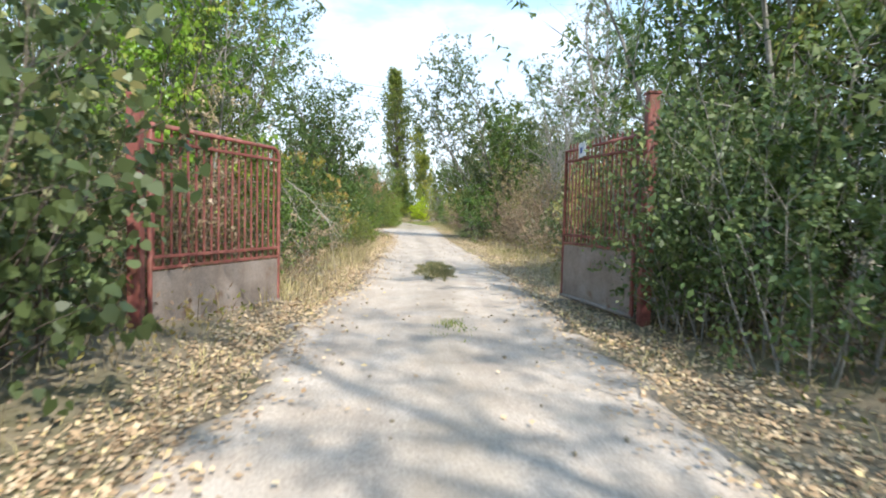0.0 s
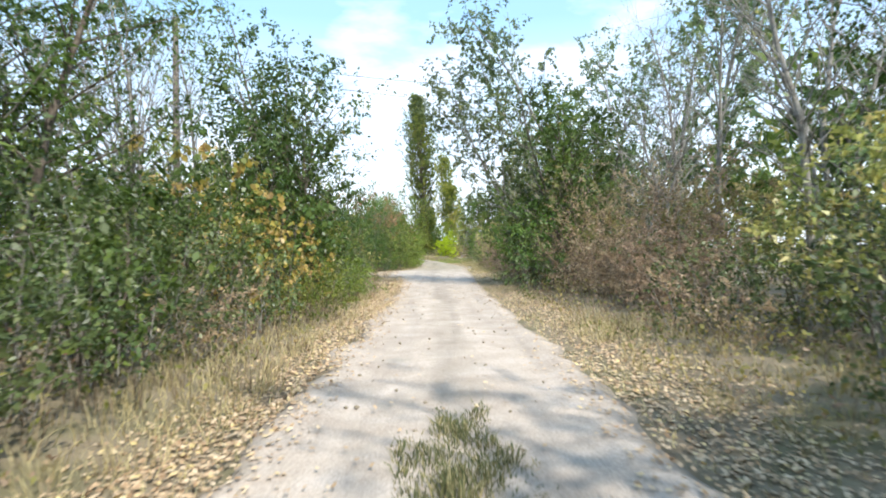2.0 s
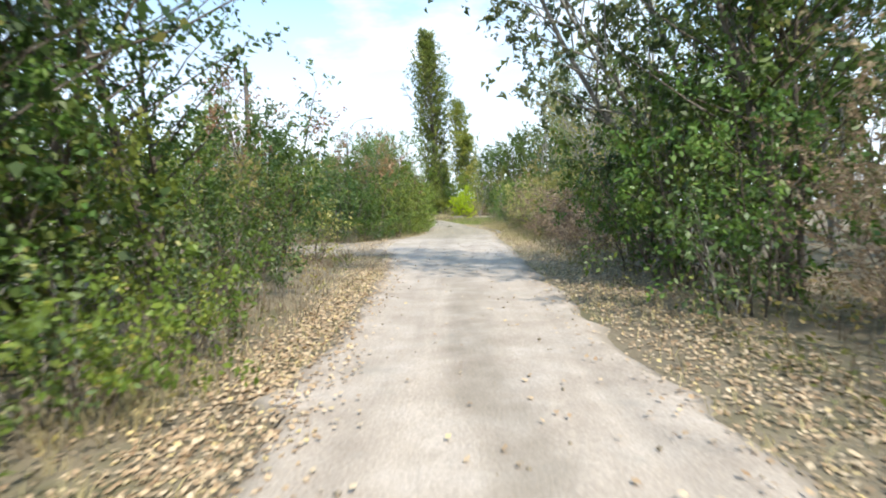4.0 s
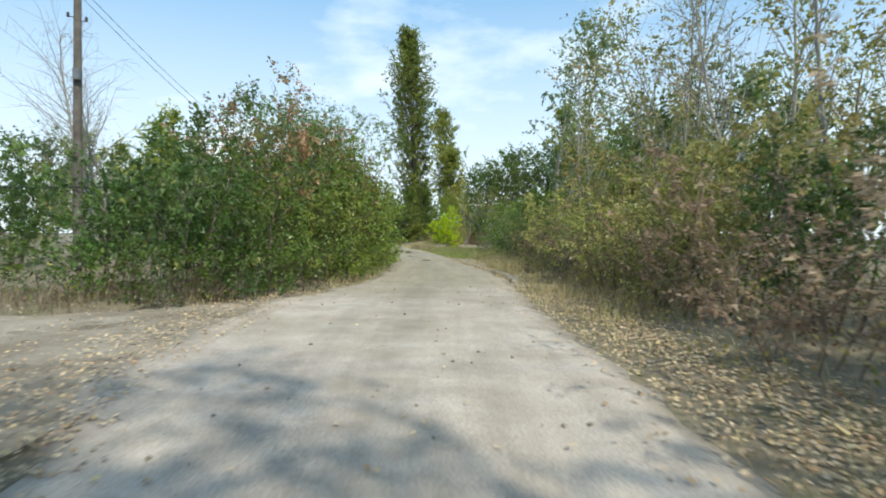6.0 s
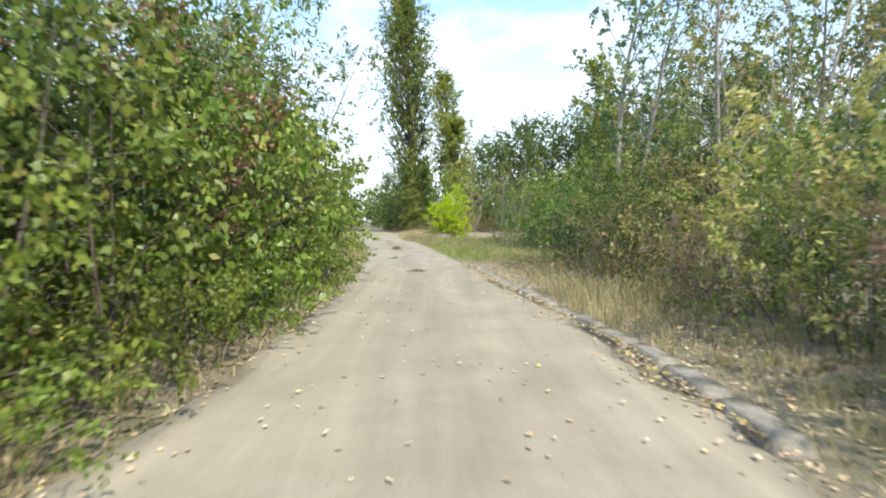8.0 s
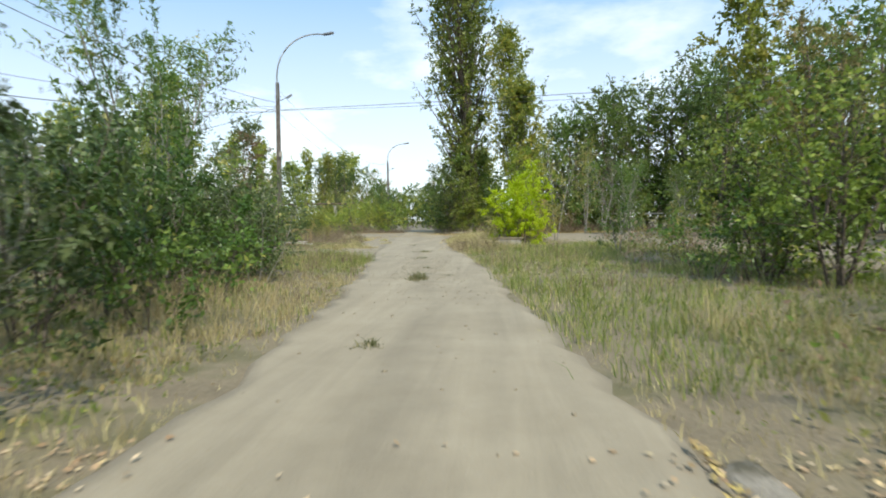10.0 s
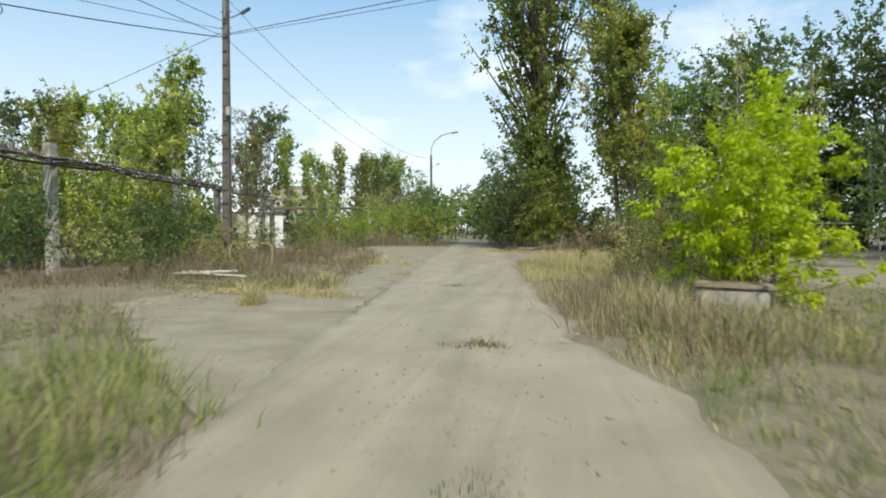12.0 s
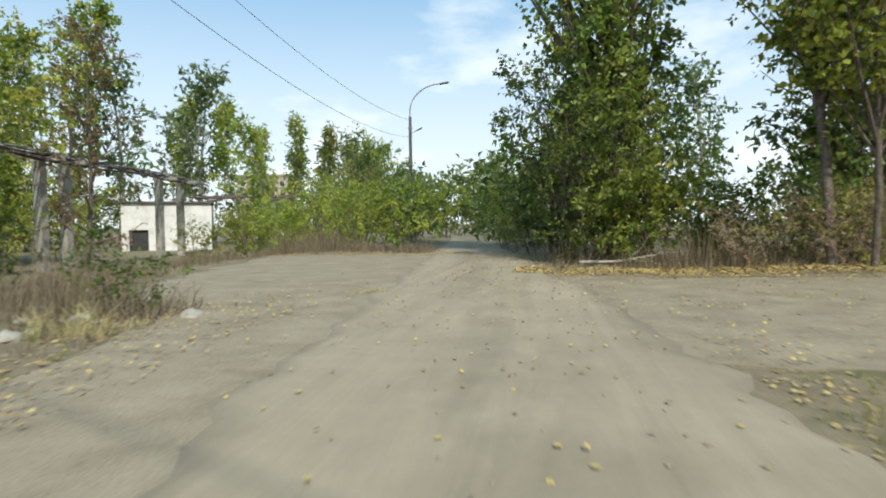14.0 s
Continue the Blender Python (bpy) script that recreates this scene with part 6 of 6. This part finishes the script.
def tuft(x, y, rx, ry_, tall, n, material, label):
    rng = np.random.default_rng(int(abs(x * 31 + y * 7)) + 5)
    a, r_ = rng.uniform(0, 2 * np.pi, n), np.sqrt(rng.random(n))
    q = thing("grass_tuft", pose(x, y, 0.0), label, "grass", "grass tufts on the road")
    r_ = r_ * (0.75 + 0.25 * np.sin(3 * a + x) * np.sin(5 * a + y)) + rng.normal(0, 0.06, n)
    px, py = np.cos(a) * r_ * rx, np.sin(a) * r_ * ry_
    s_az = rng.uniform(0, 2 * np.pi, n)
    s = np.stack([np.cos(s_az), np.sin(s_az), 0 * s_az], -1) * 0.0045
    h_ = tall * rng.uniform(0.25, 1.0, n) * np.maximum(0.2, 1.1 - 0.7 * np.abs(r_)) * (0.75 + 0.35 * np.sin(px * 9 + 2 * np.sin(py * 5)))
    p = np.stack([px, py, np.full(n, -0.02)], -1)
    ln = np.stack([np.cos(a) * r_, np.sin(a) * r_], -1) * 0.4 + rng.normal(0, 0.55, (n, 2))
    t1 = np.stack([ln[:, 0] * h_ * 0.35, ln[:, 1] * h_ * 0.35, h_ * 0.6 + 0.02], -1)
    t2 = np.stack([ln[:, 0] * h_, ln[:, 1] * h_, h_ + 0.02], -1)
    v_ = np.stack([p - s, p + s, p + t1 + s, p + t1 - s, p + t2 + s * 0.2, p + t2 - s * 0.2], 1).reshape(-1, 3)
    b = np.arange(n)[:, None] * 6
    f_ = np.concatenate([b + [0, 1, 2, 3], b + [3, 2, 4, 5]], 0)
    g = new("grass_clump", quad_mesh("grass_clump", v_, f_, material))
    g.parent = q
    tagged(g, kind="stuff")
    return q


tuft(1.05, 12.9, 0.5, 2.8, 0.17, 5200, ROADWEED, "long hump of grass growing between the wheel ruts")
tuft(0.9, 6.2, 0.3, 0.9, 0.1, 350, GRASS, "small grass tuft between the wheel ruts")
for x, y, a, b, c, k in ((1.58, 59.0, 0.12, 0.2, 0.06, 80), (0.85, 65.1, 0.34, 0.3, 0.14, 260), (-0.1, 70.6, 0.25, 0.25, 0.12, 150), (-0.42, 77.4, 0.3, 0.6, 0.26, 420), (0.1, 78.2, 0.3, 0.2, 0.08, 100), (-0.5, 80.2, 0.25, 0.5, 0.1, 150), (-1.62, 88.3, 0.55, 0.25, 0.14, 320), (-1.2, 84.4, 0.3, 0.7, 0.1, 200), (-2.95, 95.1, 0.45, 0.2, 0.1, 240)):
    tuft(x, y, a, b, c, k, ROADWEED, "small dusty grass tuft in a crack of the road")
for x, y, a, b, c, k in ((-6.0, 95.2, 0.5, 0.5, 0.55, 400), (-4.9, 98.4, 0.6, 0.25, 0.2, 200), (-7.4, 104.2, 0.7, 0.5, 0.45, 420), (-5.9, 103.2, 0.4, 0.3, 0.3, 240), (-8.3, 104.6, 0.9, 0.6, 0.7, 500), (-9.0, 108.0, 0.8, 0.5, 0.5, 350), (-6.6, 112.2, 0.5, 0.25, 0.12, 150), (-5.0, 92.9, 0.9, 0.4, 0.3, 480), (-5.8, 93.4, 0.7, 0.35, 0.34, 420), (-7.0, 93.2, 0.7, 0.3, 0.36, 380), (-5.9, 91.6, 0.3, 0.3, 0.5, 420)):
    tuft(x, y, a, b, c, k, DRYGRASS, "dry straw-coloured tuft standing in a crack of the yard")


def litter(rng, x, y, size, material, name, label):
    n = len(x)
    p = np.stack([x, y, np.where(paved(x, y), 0.028, land(x, y) + 0.012) + rng.uniform(0, 0.02, n)], -1)
    a = rng.uniform(0, 2 * np.pi, n)
    d = np.stack([np.cos(a), np.sin(a), rng.normal(0, 0.25, n)], -1)
    v_, f_ = leaves_into(rng, p, d, size, 0.6, 0.1)
    s = v_.reshape(n, 4, 3)
    flat = np.stack([-np.sin(a), np.cos(a), rng.normal(0, 0.3, n)], -1) * size * 0.42
    s[:, 1] = p + d * size * 0.45 + flat
    s[:, 3] = p + d * size * 0.45 - flat
    s[:, :, 2] = np.maximum(s[:, :, 2], p[:, None, 2] - 0.006)
    return tagged(new(name, quad_mesh(name, s.reshape(-1, 3), f_, material)), label, "leaves", kind="stuff")


n = 90000
yy = rng.uniform(2, 68, n)
side = rng.random(n) < 0.5
dd = np.where(side, rng.normal(0.22, 0.34, n), rng.normal(0.35, 0.5, n) + 1.1 * ease(14, 20, yy) * rng.random(n))
xx = np.where(side, left_edge(yy) - dd, right_edge(yy) + dd)
ok = (dd > -0.7) & (rng.random(n) < np.clip(1.25 - np.abs(dd - 0.5) * 0.8, 0.05, 1)) & (~inside(SIDE_TRACK, xx, yy) | (rng.random(n) < 0.2)) & (~side | (yy < 49) | (rng.random(n) < 0.12)) & (side | (yy < 52) | (dd < 0.12) | (rng.random(n) < 0.3))
litter(rng, xx[ok], yy[ok], 0.048, LITTER, "leaf_litter", "tan fallen leaves heaped along both edges of the track")
n = 700
yy = rng.uniform(53, 68, n)
xx = right_edge(yy) - 0.04 - rng.exponential(0.16, n) * (0.6 + 0.5 * np.sin(yy * 2.1))
litter(rng, xx, yy, 0.05, YLITTER, "kerb_leaves", "yellow and tan leaves gathered against the kerb")
n = 800
yy = rng.uniform(3, 68, n)
xx = left_edge(yy) + (right_edge(yy) - left_edge(yy)) * rng.random(n)
litter(rng, xx, yy, 0.05, LITTER, "scattered_leaves", "single tan leaves scattered over the track")
xs_, ys_ = [], []
for m, x0, x1, y0, y1 in ((7000, -3.6, 16, 115.0, 118.2), (2500, -6.0, -2.6, 116, 134), (2200, -15, -6, 124.0, 127.0), (1500, -6, 6, 107, 117), (700, -1.9, -1.0, 99, 108), (160, -1.2, 0.6, 88, 98), (500, -9, -7, 107, 112), (1600, -9.2, -6.8, 99, 107), (500, -8.6, -6, 91, 95), (400, -9, -2, 100, 125)):
    xs_.append(rng.uniform(x0, x1, m))
    ys_.append(rng.normal((y0 + y1) / 2, (y1 - y0) / 3.4, m))
litter(rng, np.concatenate(xs_), np.concatenate(ys_), 0.055, YLITTER, "yellow_leaf_litter", "yellow poplar leaves lying over the concrete yard")
n = 9000
xx, yy = rng.uniform(-4.2, 14, n), 116.9 + rng.normal(0, 0.5, n) + rng.exponential(0.35, n)
litter(rng, xx, yy - 0.06 * np.maximum(0, xx), 0.085, YLITTER, "leaf_drift", "drift of tan and yellow leaves along the back of the yard")
n = 2000
yy = rng.uniform(39.5, 47, n)
xx = -1.2 - rng.exponential(2.6, n)
litter(rng, xx, yy, 0.042, LITTER, "side_litter", "tan fallen leaves scattered over the side track")
# pebbles on the track, thicker on a broken strip of the concrete
n = 2100
yy = np.concatenate([rng.uniform(2, 120, 900), rng.normal(81, 3.2, 1200)])
xx = left_edge(yy) + (right_edge(yy) - left_edge(yy)) * np.concatenate([rng.random(900), rng.normal(0.5, 0.13, 1200)])
r_ = np.where(np.arange(n) < 900, rng.uniform(0.007, 0.026, n), rng.uniform(0.006, 0.018, n))
oct_ = np.array([(1, 0, 0), (0, 1, 0), (-1, 0, 0), (0, -1, 0), (0, 0, 0.7), (0, 0, -0.7)], float)
v_ = np.stack([xx, yy, np.full(n, 0.02)], -1)[:, None] + oct_[None] * r_[:, None, None] * rng.uniform(0.7, 1.3, (n, 6, 1))
tri = np.array([(0, 1, 4), (1, 2, 4), (2, 3, 4), (3, 0, 4), (1, 0, 5), (2, 1, 5), (3, 2, 5), (0, 3, 5)])
f_ = (np.arange(n)[:, None, None] * 6 + tri[None]).reshape(-1, 3)
tagged(new("pebbles", quad_mesh("pebbles", v_.reshape(-1, 3), f_, SLAB)), "small pale pebbles scattered on the track", "pebbles", kind="stuff")


def joint(pts, width, label, seed):
    """A crooked soil-filled crack in the concrete."""
    rng = np.random.default_rng(seed)
    pts = np.array(pts, float)
    t = np.linspace(0, 1, 40)
    at = np.linspace(0, 1, len(pts))
    x, y = np.interp(t, at, pts[:, 0]), np.interp(t, at, pts[:, 1])
    d = unit(np.stack([np.gradient(x), np.gradient(y)], -1))
    s = np.stack([-d[:, 1], d[:, 0]], -1)
    c = np.stack([x, y], -1) + s * rng.normal(0, 0.03, 40)[:, None]
    w = 0.6 * width * rng.uniform(0.05, 0.7, 40)[:, None] * np.where(rng.random(40) < 0.45, 0.12, 1.0)[:, None]
    z = np.where(left_edge(c[:, 1]) < c[:, 0], 0.031, 0.002)[:, None]
    v = np.stack([np.concatenate([c - s * w, z], 1), np.concatenate([c + s * w, z], 1)], 1).reshape(-1, 3)
    b = np.arange(39)[:, None] * 2
    return tagged(new("crack", quad_mesh("crack", v, b + [0, 1, 3, 2], SOIL)), label, "crack", kind="structure")


joint([(-4.2, 94.2), (-2.6, 94.3), (-1.1, 94.6)], 0.05, "soil-filled joint across the concrete road", 1)
joint([(-1.9, 88.4), (-0.4, 88.6)], 0.04, "soil-filled joint across the concrete road", 2)
joint([(-3.7, 90.4), (-3.95, 92.0), (-4.3, 95.9), (-4.9, 99.6)], 0.05, "soil-filled crack along the road edge", 3)
joint([(-9.0, 92.3), (-6.5, 92.5), (-4.2, 92.2)], 0.05, "soil-filled crack across the old yard", 4)
joint([(-8.0, 90.9), (-5.8, 90.8), (-3.8, 90.9)], 0.06, "soil-filled crack across the old yard", 5)
joint([(-10.5, 112.4), (-8.0, 112.0), (-6.2, 112.3)], 0.06, "soil-filled crack across the old yard", 7)
